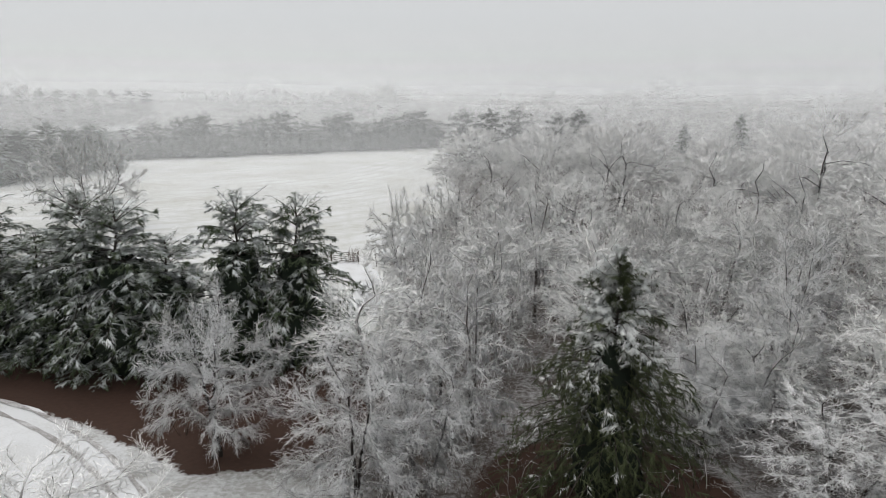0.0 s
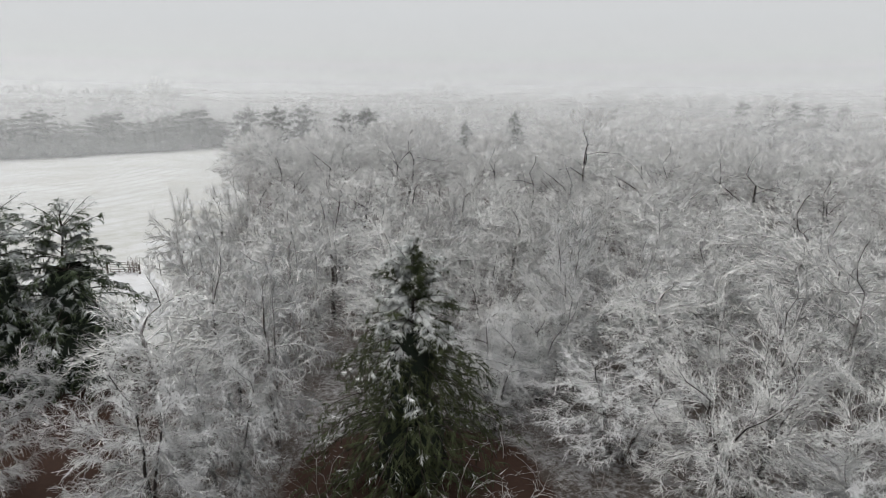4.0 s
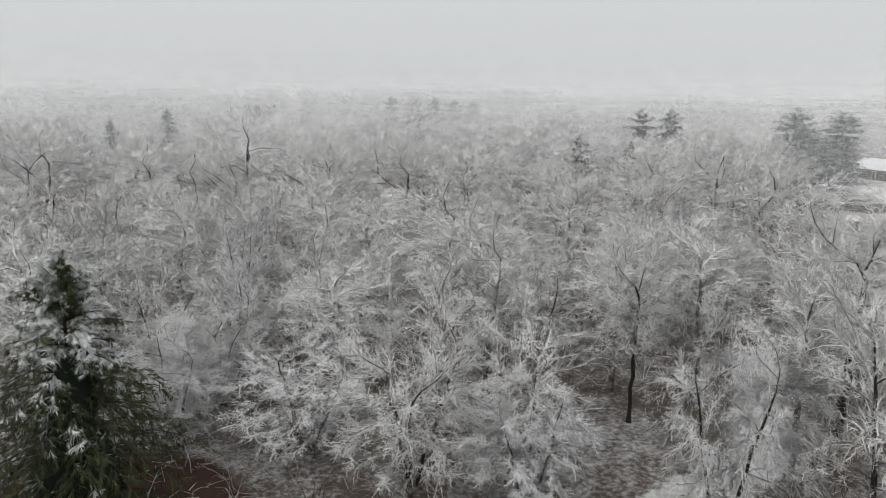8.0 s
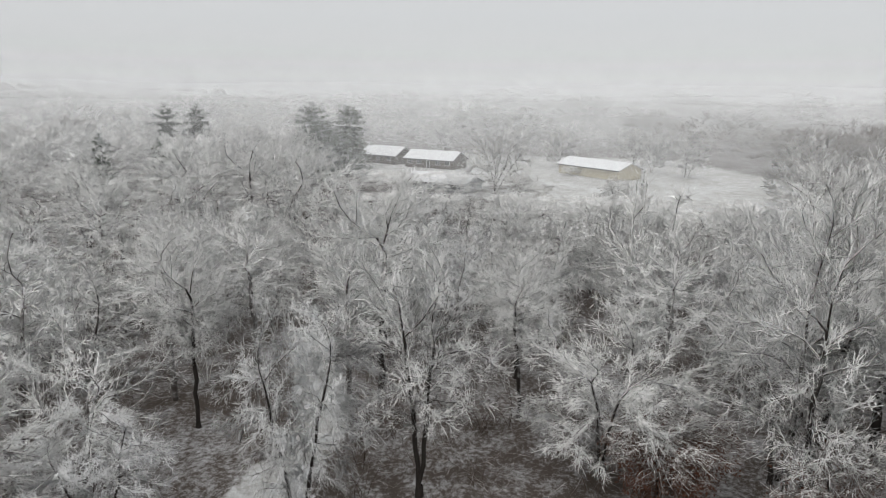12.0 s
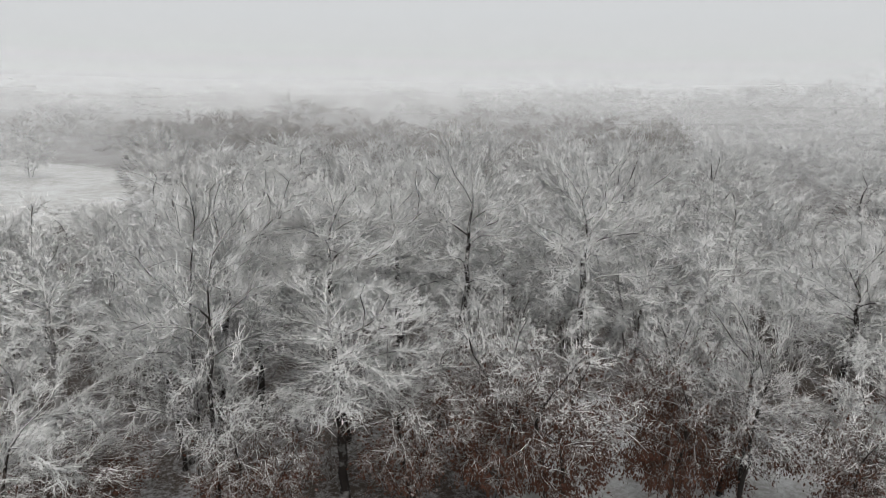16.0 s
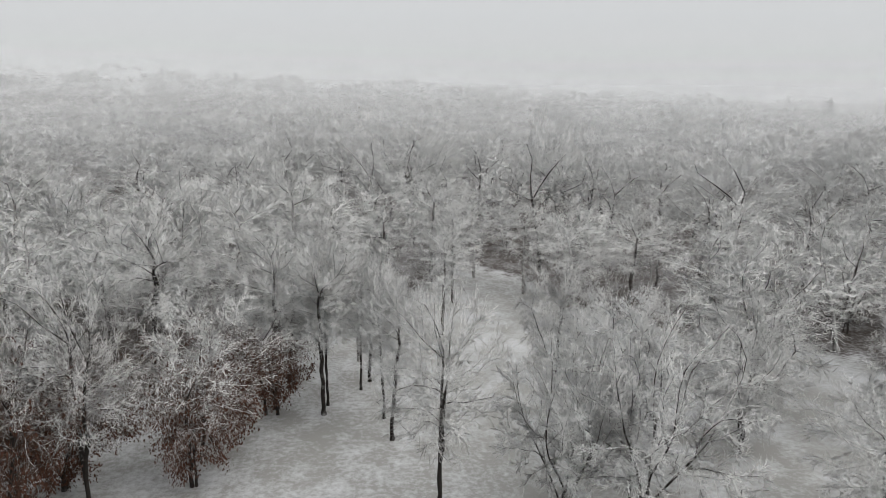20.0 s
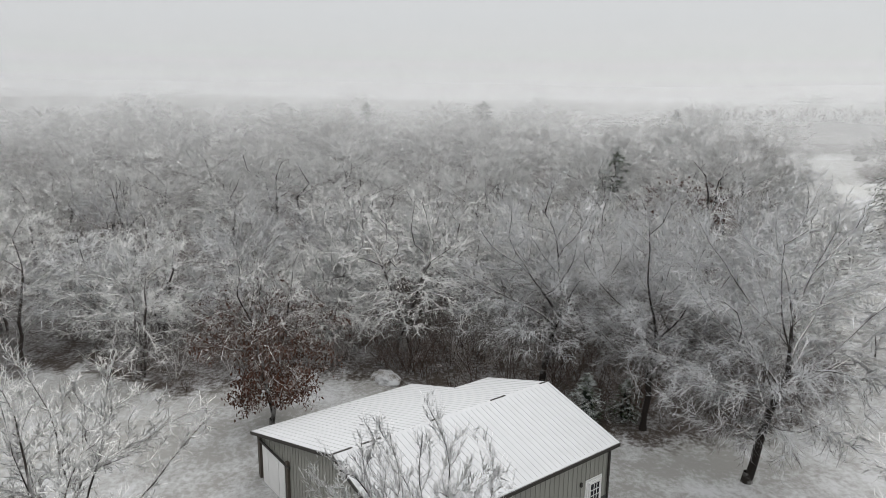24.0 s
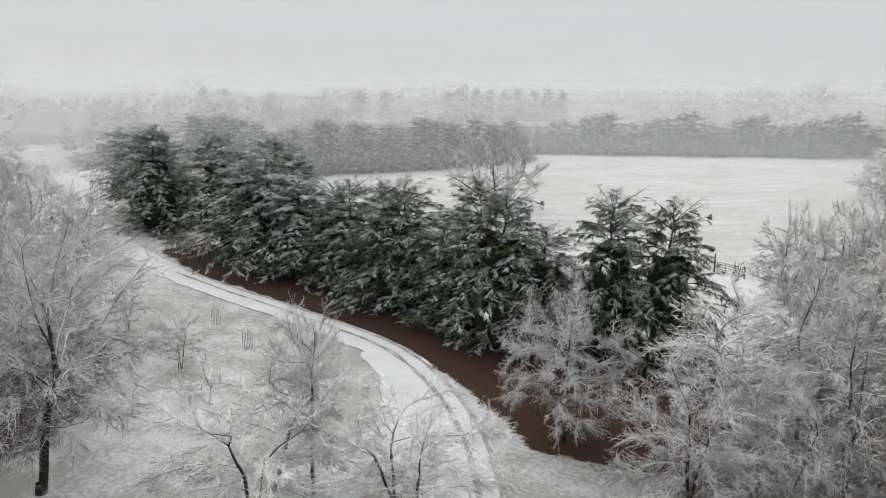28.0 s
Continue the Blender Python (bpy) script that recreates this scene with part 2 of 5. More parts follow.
def land_material():
    """One sheet of ground: leaf litter in the woods, snowy grass, the mown field, and bare needle litter, told apart by the zones of the plan."""
    m, n, l, b = material("land", 0.92)
    zone = n.new("ShaderNodeAttribute")
    zone.attribute_name = "zone"
    sep = n.new("ShaderNodeSeparateColor")
    l.new(zone.outputs["Color"], sep.inputs[0])
    big, mid, fine, grain = noise_node(n, l, 0.07, 4), noise_node(n, l, 0.55, 5), noise_node(n, l, 3.2, 5), noise_node(n, l, 14.0, 3)
    streak = noise_node(n, l, 0.32, 6, stretch=(0.85, 1.0, 1.0), rough=0.66)

    def blend(parts):
        total = None
        for v, k in parts:
            t = math_node(n, l, "MULTIPLY", v, k)
            total = t if total is None else math_node(n, l, "ADD", total, t)
        return total

    # woodland floor
    litter = mix_node(n, l, grain, (0.022, 0.017, 0.014), (0.085, 0.068, 0.056))
    floor_ = mix_node(n, l, range_node(n, l, blend(((big, 0.2), (mid, 0.25), (fine, 0.3), (grain, 0.25))), 0.47, 0.62), litter, (0.38, 0.382, 0.388))
    # lawn
    grass = mix_node(n, l, grain, (0.11, 0.105, 0.085), (0.21, 0.20, 0.17))
    thin = range_node(n, l, blend(((big, 0.16), (mid, 0.24), (streak, 0.22), (fine, 0.24), (grain, 0.14))), 0.462, 0.57)
    snow = mix_node(n, l, mid, SNOW, tuple(c * 0.9 for c in SNOW))
    lawn = mix_node(n, l, thin, mix_node(n, l, 0.34, grass, snow), snow)
    # field, with the mower's curved swaths
    wv = n.new("ShaderNodeTexWave")
    wv.wave_type, wv.rings_direction = "RINGS", "Z"
    wv.inputs["Scale"].default_value, wv.inputs["Distortion"].default_value = 0.085, 2.2
    wv.inputs["Detail"].default_value, wv.inputs["Detail Scale"].default_value = 2.0, 0.30
    tc, mp = n.new("ShaderNodeTexCoord"), n.new("ShaderNodeMapping")
    mp.inputs["Location"].default_value = (70, -150, 0)
    mp.inputs["Scale"].default_value = (1.0, 0.62, 1.0)
    l.new(tc.outputs["Object"], mp.inputs[0])
    l.new(mp.outputs[0], wv.inputs["Vector"])
    stub = mix_node(n, l, fine, (0.32, 0.318, 0.285), (0.39, 0.385, 0.355))
    fsnow = mix_node(n, l, range_node(n, l, blend(((big, 0.5), (mid, 0.3), (fine, 0.2))), 0.36, 0.56), stub, (0.485, 0.492, 0.495))
    sw = math_node(n, l, "MULTIPLY", range_node(n, l, wv.outputs["Fac"], 0.62, 0.98), range_node(n, l, big, 0.40, 0.62, 0.06, 0.55))
    field = mix_node(n, l, sw, fsnow, stub)
    # bare needle litter under the pines
    bare = mix_node(n, l, fine, (0.020, 0.010, 0.007), (0.048, 0.024, 0.015))
    wob = math_node(n, l, "MULTIPLY", math_node(n, l, "SUBTRACT", blend(((mid, 0.6), (fine, 0.4))), 0.5), 1.3)

    def edge(socket, a=0.38, c=0.62):
        return range_node(n, l, math_node(n, l, "ADD", socket, wob), a, c)

    col = mix_node(n, l, edge(sep.outputs[0]), floor_, lawn)
    col = mix_node(n, l, edge(sep.outputs[1]), col, field)
    col = mix_node(n, l, edge(sep.outputs[2], 0.44, 0.56), col, bare)
    l.new(col, b.inputs["Base Color"])
    bump_node(n, l, b, blend(((fine, 0.7), (grain, 0.3))), 0.35, 0.06)
    return m


land_mat = land_material()


def plain(name, col, col2=None, scale=3.0, rough=0.6, bump=0.0, metallic=0.0):
    m, n, l, b = material(name, rough)
    f = noise_node(n, l, scale, 5)
    l.new(mix_node(n, l, f, col, col2 or tuple(c * 0.8 for c in col)), b.inputs["Base Color"])
    b.inputs["Metallic"].default_value = metallic
    if bump:
        bump_node(n, l, b, f, bump, 0.02)
    return m


pine_wood = plain("pine_wood", (0.03, 0.024, 0.02), (0.05, 0.04, 0.034), 3.0, 0.9)
# near-black green: the pines' inner shade put into a colour
shade_core_mat = plain("core_shade", (0.008, 0.013, 0.008), (0.016, 0.022, 0.014), 2.0, 0.9)
roof_snow = plain("roof_snow", (0.57, 0.578, 0.59), (0.51, 0.517, 0.53), 1.2, 0.8, 0.3)
siding = plain("olive_grey_siding", (0.30, 0.30, 0.27), (0.26, 0.26, 0.235), 0.8, 0.5)
wainscot = plain("dark_wainscot", (0.05, 0.05, 0.05), (0.07, 0.07, 0.07), 1.0, 0.5)
white_paint = plain("white_paint", (0.78, 0.78, 0.77), (0.70, 0.70, 0.69), 2.0, 0.5)
dark_trim = plain("dark_trim", (0.03, 0.028, 0.026), (0.05, 0.045, 0.04), 2.0, 0.6)
glass = plain("dark_glass", (0.015, 0.017, 0.02), (0.03, 0.032, 0.035), 0.6, 0.08)
old_wood = plain("weathered_wood", (0.13, 0.11, 0.095), (0.07, 0.06, 0.05), 4.0, 0.9, 0.4)
brown_siding = plain("brown_siding", (0.085, 0.068, 0.055), (0.06, 0.048, 0.04), 0.5, 0.8)
tan_siding = plain("tan_siding", (0.46, 0.42, 0.32), (0.41, 0.37, 0.28), 0.4, 0.6)
grey_siding = plain("grey_siding", (0.40, 0.41, 0.42), (0.33, 0.34, 0.35), 0.4, 0.7)
rib_mat = plain("snowy_rib", (0.44, 0.45, 0.46), (0.55, 0.56, 0.57), 3.0, 0.7)
galvanised = plain("galvanised_metal", (0.36, 0.37, 0.38), (0.24, 0.24, 0.24), 5.0, 0.45, 0.0, 0.6)
stone_mat = plain("field_stone", (0.22, 0.21, 0.20), (0.12, 0.115, 0.11), 2.0, 0.9, 0.5)


# ---- mesh helpers ----
def tri_mesh(name, V, T, mat, dome=None):
    me = bpy.data.meshes.new(name)
    V = np.asarray(V, dtype=np.float32)
    T = np.asarray(T, dtype=np.int32)
    me.vertices.add(len(V))
    me.vertices.foreach_set("co", V.ravel())
    me.loops.add(len(T) * 3)
    me.loops.foreach_set("vertex_index", T.ravel())
    me.polygons.add(len(T))
    me.polygons.foreach_set("loop_start", np.arange(len(T), dtype=np.int32) * 3)
    me.update(calc_edges=True)
    if dome is not None:
        me.attributes.new("dome", "FLOAT_VECTOR", "POINT").data.foreach_set("vector", np.asarray(dome, dtype=np.float32).ravel())
    me.materials.append(mat)
    return me


def tufted(V, hub, R, zc, zr, per, seed, rough=0.32, tuft=0.9, crown=0.5):
    """Made-up shading normals for tufts of twigs: out from the heart of each tuft, out from the crown, and tilted up to
    brighten.
    """
    q = (V - hub) / 0.9
    q /= np.maximum(np.linalg.norm(q, axis=1, keepdims=True), 0.35)
    o = (V - np.array([0, 0, zc])) / np.array([R, R, zr])
    o /= np.maximum(np.linalg.norm(o, axis=1, keepdims=True), 1e-6)
    jit = np.random.default_rng(seed).normal(size=(len(V) // per + 1, 3)) * rough
    q = q * tuft + o * crown + np.repeat(jit, per, axis=0)[:len(V)] + np.array([0, 0, 0.7])
    return q / np.maximum(np.linalg.norm(q, axis=1, keepdims=True), 1e-6)


def child(name, me, parent, label=""):
    ob = new(name, me)
    ob.parent = parent
    return tagged(ob, label)


def part(name, bm, mat, parent, label=""):
    me = bpy.data.meshes.new(name)
    bmesh.ops.recalc_face_normals(bm, faces=bm.faces)
    bm.to_mesh(me)
    bm.free()
    me.materials.append(mat)
    return child(name, me, parent, label)


def box(bm, cx, cy, cz, sx, sy, sz, bevel=0.0):
    """A box with its centre and sizes, with its edges taken off."""
    g = bmesh.ops.create_cube(bm, size=1, matrix=Matrix.Translation((cx, cy, cz)) @ Matrix.Diagonal((sx, sy, sz, 1)))
    if bevel:
        es = list({ed for v in g["verts"] for ed in v.link_edges})
        bmesh.ops.bevel(bm, geom=es, offset=bevel, segments=1, affect="EDGES")
    return bm


def boxed(*args):
    return box(bmesh.new(), *args)


def join(pieces):
    """Several (verts, triangles) as one."""
    V, T, k = [], [], 0
    for v, t in pieces:
        V.append(v)
        T.append(t + k)
        k += len(v)
    return np.concatenate(V), np.concatenate(T)


def tubes(P, r0, r1, sides):
    """Tapered tubes along polylines P (n, k, 3), from r0 to r1, or with r0 (n, k) point by point."""
    n_, k, _ = P.shape
    tan = P[:, -1] - P[:, 0]
    tan = tan / np.maximum(np.linalg.norm(tan, axis=1, keepdims=True), 1e-6)
    ref = np.where(np.abs(tan[:, 2:3]) > 0.9, np.array([[1.0, 0, 0]]), np.array([[0, 0, 1.0]]))
    a = np.cross(tan, ref)
    a /= np.maximum(np.linalg.norm(a, axis=1, keepdims=True), 1e-6)
    c = np.cross(tan, a)
    ang = np.arange(sides) * 2 * math.pi / sides
    ring = a[:, None] * np.cos(ang)[None, :, None] + c[:, None] * np.sin(ang)[None, :, None]
    s = np.linspace(0, 1, k)
    rad = np.asarray(r0) if np.ndim(r0) == 2 else np.asarray(r0)[:, None] * (1 - s) + np.asarray(r1)[:, None] * s
    V = P[:, :, None] + ring[:, None] * rad[:, :, None, None]
    i = np.arange(n_)[:, None, None] * (k * sides)
    j = np.arange(k - 1)[None, :, None] * sides
    q = np.arange(sides)[None, None, :]
    q2 = (q + 1) % sides
    A, B, C, D = i + j + q, i + j + q2, i + j + sides + q2, i + j + sides + q
    T = np.stack([np.stack([A, B, C], -1), np.stack([A, C, D], -1)], 3).reshape(-1, 3)
    return V.reshape(-1, 3), T


def spikes(P, r):
    """Slim three-sided spikes from P[:, 0] to P[:, -1]."""
    a0, a1 = P[:, 0], P[:, -1]
    n_ = len(a0)
    tan = a1 - a0
    tan /= np.maximum(np.linalg.norm(tan, axis=1, keepdims=True), 1e-6)
    ref = np.where(np.abs(tan[:, 2:3]) > 0.9, np.array([[1.0, 0, 0]]), np.array([[0, 0, 1.0]]))
    u = np.cross(tan, ref)
    u /= np.maximum(np.linalg.norm(u, axis=1, keepdims=True), 1e-6)
    w = np.cross(tan, u)
    r = np.asarray(r)[:, None] if np.ndim(r) else r
    V = np.stack([a0 + w * r, a0 - w * r * 0.5 + u * r * 0.87, a0 - w * r * 0.5 - u * r * 0.87, a1], 1).reshape(-1, 3)
    o = np.arange(n_)[:, None, None] * 4
    T = (o + np.array([[0, 1, 3], [1, 2, 3], [2, 0, 3]])[None]).reshape(-1, 3)
    return V, T


def slivers(P, r, rng):
    """Flat twigs of one triangle each, for crowns too far off to show a twig's roundness."""
    a0, a1 = P[:, 0], P[:, -1]
    tan = a1 - a0
    u = np.cross(tan, rng.normal(size=tan.shape))
    u /= np.maximum(np.linalg.norm(u, axis=1, keepdims=True), 1e-6)
    r = np.asarray(r)[:, None] if np.ndim(r) else r
    V = np.stack([a0 + u * r, a0 - u * r, a1], 1).reshape(-1, 3)
    return V, np.arange(len(P) * 3).reshape(-1, 3)


def blades_(P, r, rng):
    """Thin flat twigs of even width, two triangles each."""
    a0, a1 = P[:, 0], P[:, -1]
    tan = a1 - a0
    u = np.cross(tan, rng.normal(size=tan.shape))
    u /= np.maximum(np.linalg.norm(u, axis=1, keepdims=True), 1e-6)
    r = np.asarray(r)[:, None] if np.ndim(r) else r
    V = np.stack([a0 + u * r, a0 - u * r, a1 - u * r * 0.5, a1 + u * r * 0.5], 1).reshape(-1, 3)
    o = np.arange(len(P))[:, None, None] * 4
    return V, (o + np.array([[0, 1, 2], [0, 2, 3]])[None]).reshape(-1, 3)


def shoots(P, L, per, lo, hi, ang, ratio, rise, bend, k, rng, flat=0.0):
    """New branches off the polylines P (n, m, 3) of lengths L: per on each, between lo and hi of its length."""
    n_, m, _ = P.shape
    t = lo + (hi - lo) * (np.arange(per)[None] + rng.random((n_, per))) / per
    x = np.clip(t * (m - 1), 0, m - 1.001)
    i = x.astype(int)
    fr = (x - i)[..., None]
    rows = np.arange(n_)[:, None]
    p0, p1 = P[rows, i], P[rows, i + 1]
    start = p0 * (1 - fr) + p1 * fr
    tan = p1 - p0
    tan /= np.maximum(np.linalg.norm(tan, axis=-1, keepdims=True), 1e-6)
    rnd = rng.normal(size=tan.shape)
    rnd[..., 2] *= 1 - flat
    perp = rnd - (rnd * tan).sum(-1, keepdims=True) * tan
    perp /= np.maximum(np.linalg.norm(perp, axis=-1, keepdims=True), 1e-6)
    a = ang * (1 + 0.3 * rng.normal(size=(n_, per, 1)))
    d = np.cos(a) * tan + np.sin(a) * perp
    d[..., 2] += rise
    d /= np.linalg.norm(d, axis=-1, keepdims=True)
    ln = L[:, None] * ratio * (1.2 - 0.6 * t) * rng.uniform(0.7, 1.25, (n_, per))
    s = np.linspace(0, 1, k)
    Q = start[:, :, None] + d[:, :, None] * (ln[..., None, None] * s[None, None, :, None])
    Q[..., 2] += (bend * ln)[..., None] * s ** 2
    if k > 2:
        Q[:, :, 1:] += rng.normal(size=(n_, per, k - 1, 3)) * (ln * 0.045)[..., None, None]
    return Q.reshape(-1, k, 3), ln.reshape(-1)


# ---- the lie of the land ----
def terrain(x, y):
    """Level near by; a long wooded rise to the south and a gentler one to the north-east."""
    r = np.hypot(x, y)
    be = np.degrees(np.arctan2(x, y))
    south = np.exp(-((((be - 168) + 180) % 360 - 180) / 30.0) ** 2) * 9.0
    west = np.exp(-((((be + 118) + 180) % 360 - 180) / 26.0) ** 2) * 1.0
    east = np.exp(-((((be - 30) + 180) % 360 - 180) / 28.0) ** 2) * 3.0
    k = np.clip((r - 190) / 230.0, 0, 1)
    k = k * k * (3 - 2 * k)
    q = np.clip((r - 240) / 230.0, 0, 1)
    ring = 8.0 - 5.0 * np.exp(-((((be + 80) + 180) % 360 - 180) / 55.0) ** 2)
    return (south + west + east) * k + ring * q * q * (3 - 2 * q)


LAWN = [(-5, 10), (-4, 33), (-14, 36), (-26, 44), (-45, 50), (-70, 53), (-95, 63), (-128, 76), (-150, 90), (-200, 112), (-245, 170), (-250, 95), (-205, 92), (-150, 72), (-128, 62), (-98, 50), (-70, 41),
        (-57, 33), (-44, 27), (-38, 20), (-36, 12), (-39, 4), (-45, -6), (-46, -12), (-41, -18), (-46, -27), (-41, -35), (-38, -47), (-30, -51),
        (-21, -58), (-17, -72), (-11, -80), (-7, -70), (1, -60), (9, -58), (19, -45), (27, -36), (20, -20), (0, -14)]
FIELD = [(-5, 52), (-6, 84), (-1, 107), (3, 137), (1, 189), (2, 330), (-60, 300), (-120, 262), (-128, 165), (-122, 118), (-165, 100),
         (-160, 84), (-110, 70), (-72, 59), (-40, 57), (-16, 56)]
HOUSE_YARD = [(112, -14), (122, -48), (165, -62), (230, -40), (238, 62), (190, 66), (150, 34)]
LITTER = [(-13.2, 33.6), (-18, 36.9), (-23.6, 40.4), (-31, 43.0), (-40, 45.2), (-50, 46.9), (-61, 48.3), (-75, 53.4), (-73, 59), (-60, 61), (-40, 59), (-20, 57), (-6, 55), (-4, 42), (-7, 35)]


def reach(poly, X, Y):
    """Signed distance in metres to the edge of a polygon, positive inside."""
    d = np.full(X.shape, 1e9)
    ins = np.zeros(X.shape, bool)
    for (x0, y0), (x1, y1) in zip(poly, poly[1:] + poly[:1]):
        t = np.clip(((X - x0) * (x1 - x0) + (Y - y0) * (y1 - y0)) / ((x1 - x0) ** 2 + (y1 - y0) ** 2), 0, 1)
        d = np.minimum(d, np.hypot(X - x0 - t * (x1 - x0), Y - y0 - t * (y1 - y0)))
        if y0 != y1:
            ins ^= ((y0 > Y) != (y1 > Y)) & (X < (x1 - x0) * (Y - y0) / (y1 - y0) + x0)
    return np.where(ins, d, -d)


def make_ground():
    rs = np.concatenate([[0.02, 2.5, 5.0, 7.5], np.arange(10, 96, 0.9), np.geomspace(97, 360, 70), np.geomspace(375, 1600, 12)])
    m = 288
    th = np.linspace(0, 2 * math.pi, m + 1)[:-1]
    X, Y = rs[:, None] * np.sin(th), rs[:, None] * np.cos(th)
    V = np.stack([X, Y, terrain(X, Y)], -1).reshape(-1, 3)
    i, j = np.arange(len(rs) - 1)[:, None] * m, np.arange(m)[None]
    k = (j + 1) % m
    A, B, C, D = i + j, i + k, i + m + k, i + m + j
    T = np.stack([np.stack([A, C, B], -1), np.stack([A, D, C], -1)], 2).reshape(-1, 3)
    fan = np.arange(1, m - 1)
    T = np.concatenate([T, np.stack([np.zeros_like(fan), fan + 1, fan], 1)])
    me = tri_mesh("ground", V, T, land_mat)

    def soft(d, w):
        return np.clip(0.5 + d / (2 * w), 0, 1)

    lawn = np.maximum(soft(reach(LAWN, X, Y), 3.0), soft(reach(HOUSE_YARD, X, Y), 8.0))
    trail = [(20, 16.4), (28, 15), (33, 14.2), (38, 13.8), (44, 16.4), (53, 20.4), (53, 17.8), (44, 13.6), (38, 11.2), (33, 11.6), (28, 12.2), (20, 13.8)]
    lawn = np.maximum(lawn, soft(reach(trail, X, Y) + 0.4, 1.0))
    col = np.stack([lawn, soft(reach(FIELD, X, Y), 3.0), np.maximum(soft(reach(LITTER, X, Y), 1.0), soft(7.0 - np.hypot(X - 8.4, Y - 31.0), 1.6)), np.ones_like(lawn)], -1).astype(np.float32)
    at = me.attributes.new("zone", "FLOAT_COLOR", "POINT")
    at.data.foreach_set("color", col.ravel())
    tagged(new("ground", me), "snowy ground: leaf litter, lawn, mown field and needle litter", "ground", kind="structure")


make_ground()


def spline(pts, step=1.0):
    out = []
    p = [pts[0]] + list(pts) + [pts[-1]]
    for i in range(1, len(p) - 2):
        a, b_, c, d = map(Vector, p[i - 1:i + 3])
        k = max(2, int((c - b_).length / step))
        for j in range(k):
            t = j / k
            out.append(0.5 * (2 * b_ + (c - a) * t + (2 * a - 5 * b_ + 4 * c - d) * t * t + (3 * b_ - a - 3 * c + d) * t ** 3))
    out.append(Vector(pts[-1]))
    return out


def ribbon(name, pts, width, z, mat, label, category, crown=0.0, jitter=0.0):
    rnd = random.Random(name)
    line = spline(pts)
    bm = bmesh.new()
    last = None
    for i, p in enumerate(line):
        q = line[min(i + 1, len(line) - 1)] - line[max(i - 1, 0)]
        nrm = Vector((-q.y, q.x)).normalized()
        row = []
        for s in (-0.5, -0.2, 0.2, 0.5):
            o = p + nrm * (s * width + (rnd.gauss(0, jitter) if abs(s) == 0.5 else 0))
            row.append(bm.verts.new((o.x, o.y, z + crown * (1 - 4 * s * s))))
        if last:
            for k in range(3):
                bm.faces.new((last[k + 1], last[k], row[k], row[k + 1]))
        last = row
    bm.normal_update()
    for f in bm.faces:
        if f.normal.z < 0:
            f.normal_flip()
    me = bpy.data.meshes.new(name)
    bm.to_mesh(me)
    bm.free()
    me.materials.append(mat)
    return tagged(new(name, me), label, category, kind="structure")


DRIVE = [(-140, 82), (-118, 68.5), (-104, 62), (-91, 56.2), (-75.5, 50.5), (-64, 47.2), (-53.5, 45.4), (-45, 44.3), (-37.5, 43.1), (-31, 41.8), (-26, 39.3), (-20.8, 35.5), (-16.6, 31.2), (-13.2, 26.5), (-11.2, 21), (-10, 12)]
ribbon("drive", DRIVE, 3.3, 0.06, drive_mat, "curving gravel drive covered with white snow", "road", 0.03, 0.12)
ribbon("drive_branch", [(-30.5, 41.2), (-26.6, 38.2), (-23.6, 35), (-21.4, 31), (-20.2, 25), (-19.6, 17)], 3.0, 0.052, drive_mat, "snowy branch of the drive towards the barn", "road", 0.02, 0.2)
for off in (-1.45, -0.2):
    pts = []
    line = [Vector(p) for p in DRIVE[5:]]
    for i, p in enumerate(line):
        q = line[min(i + 1, len(line) - 1)] - line[max(i - 1, 0)]
        nr = Vector((-q.y, q.x)).normalized()
        o = p - nr * off
        pts.append((o.x, o.y))
    ribbon("wheel_track", pts, 0.34, 0.104, track_mat, "wet grey wheel track pressed into the drive's snow", "track", 0.0, 0.05)


# ---- bare trees white with rime ----
def sprays(rng, R, zc, zr, down, count, droop, size=1.0, fork=4, inner=0.42):
    """Forked shoots that fill the dome of a crown out to its lobed outline, thicker towards the outside."""
    u = rng.normal(size=(count * 3, 3))
    u /= np.linalg.norm(u, axis=1, keepdims=True)
    lobe = np.ones(len(u))
    for i in range(5):
        lobe += 0.08 * np.sin(u @ rng.normal(size=3) * 3.4 + rng.uniform(0, 6.28))
    # gaps between the boughs
    thin = sum(np.sin(u @ rng.normal(size=3) * 6.0 + rng.uniform(0, 6.28)) for i in range(4))
    keep = (thin > -0.6) & (u[:, 2] > -0.7)
    u, lobe = u[keep][:count], lobe[keep][:count]
    rho = (inner + (0.97 - inner) * rng.random(len(u)) ** 0.6) * lobe
    p = u * rho[:, None] * np.stack([np.full(len(u), R), np.full(len(u), R), np.where(u[:, 2] > 0, zr, down)], 1) + np.array([0, 0, zc])
    knots = p[:34]
    hub = knots[np.argmin(np.linalg.norm(p[:, None] - knots[None], axis=2), axis=1)]
    p = p + (hub - p) * 0.25
    hub = hub - u * 0.35 - np.array([0, 0, 0.35])
    d = u * np.array([1, 1, 0.8]) + np.array([0, 0, 0.25 - droop * 3.2])
    d = np.repeat(d / np.linalg.norm(d, axis=1, keepdims=True), fork, axis=0)
    p = np.repeat(p, fork, axis=0) + rng.normal(size=(len(p) * fork, 3)) * 0.10 * size
    d = d + rng.normal(size=d.shape) * 0.55
    ln = size * rng.uniform(0.45, 1.05, (len(d), 1))
    hub = np.repeat(hub, fork, axis=0)
    return np.stack([p - d * ln * 0.35, p + d * ln * 0.65], 1), hub


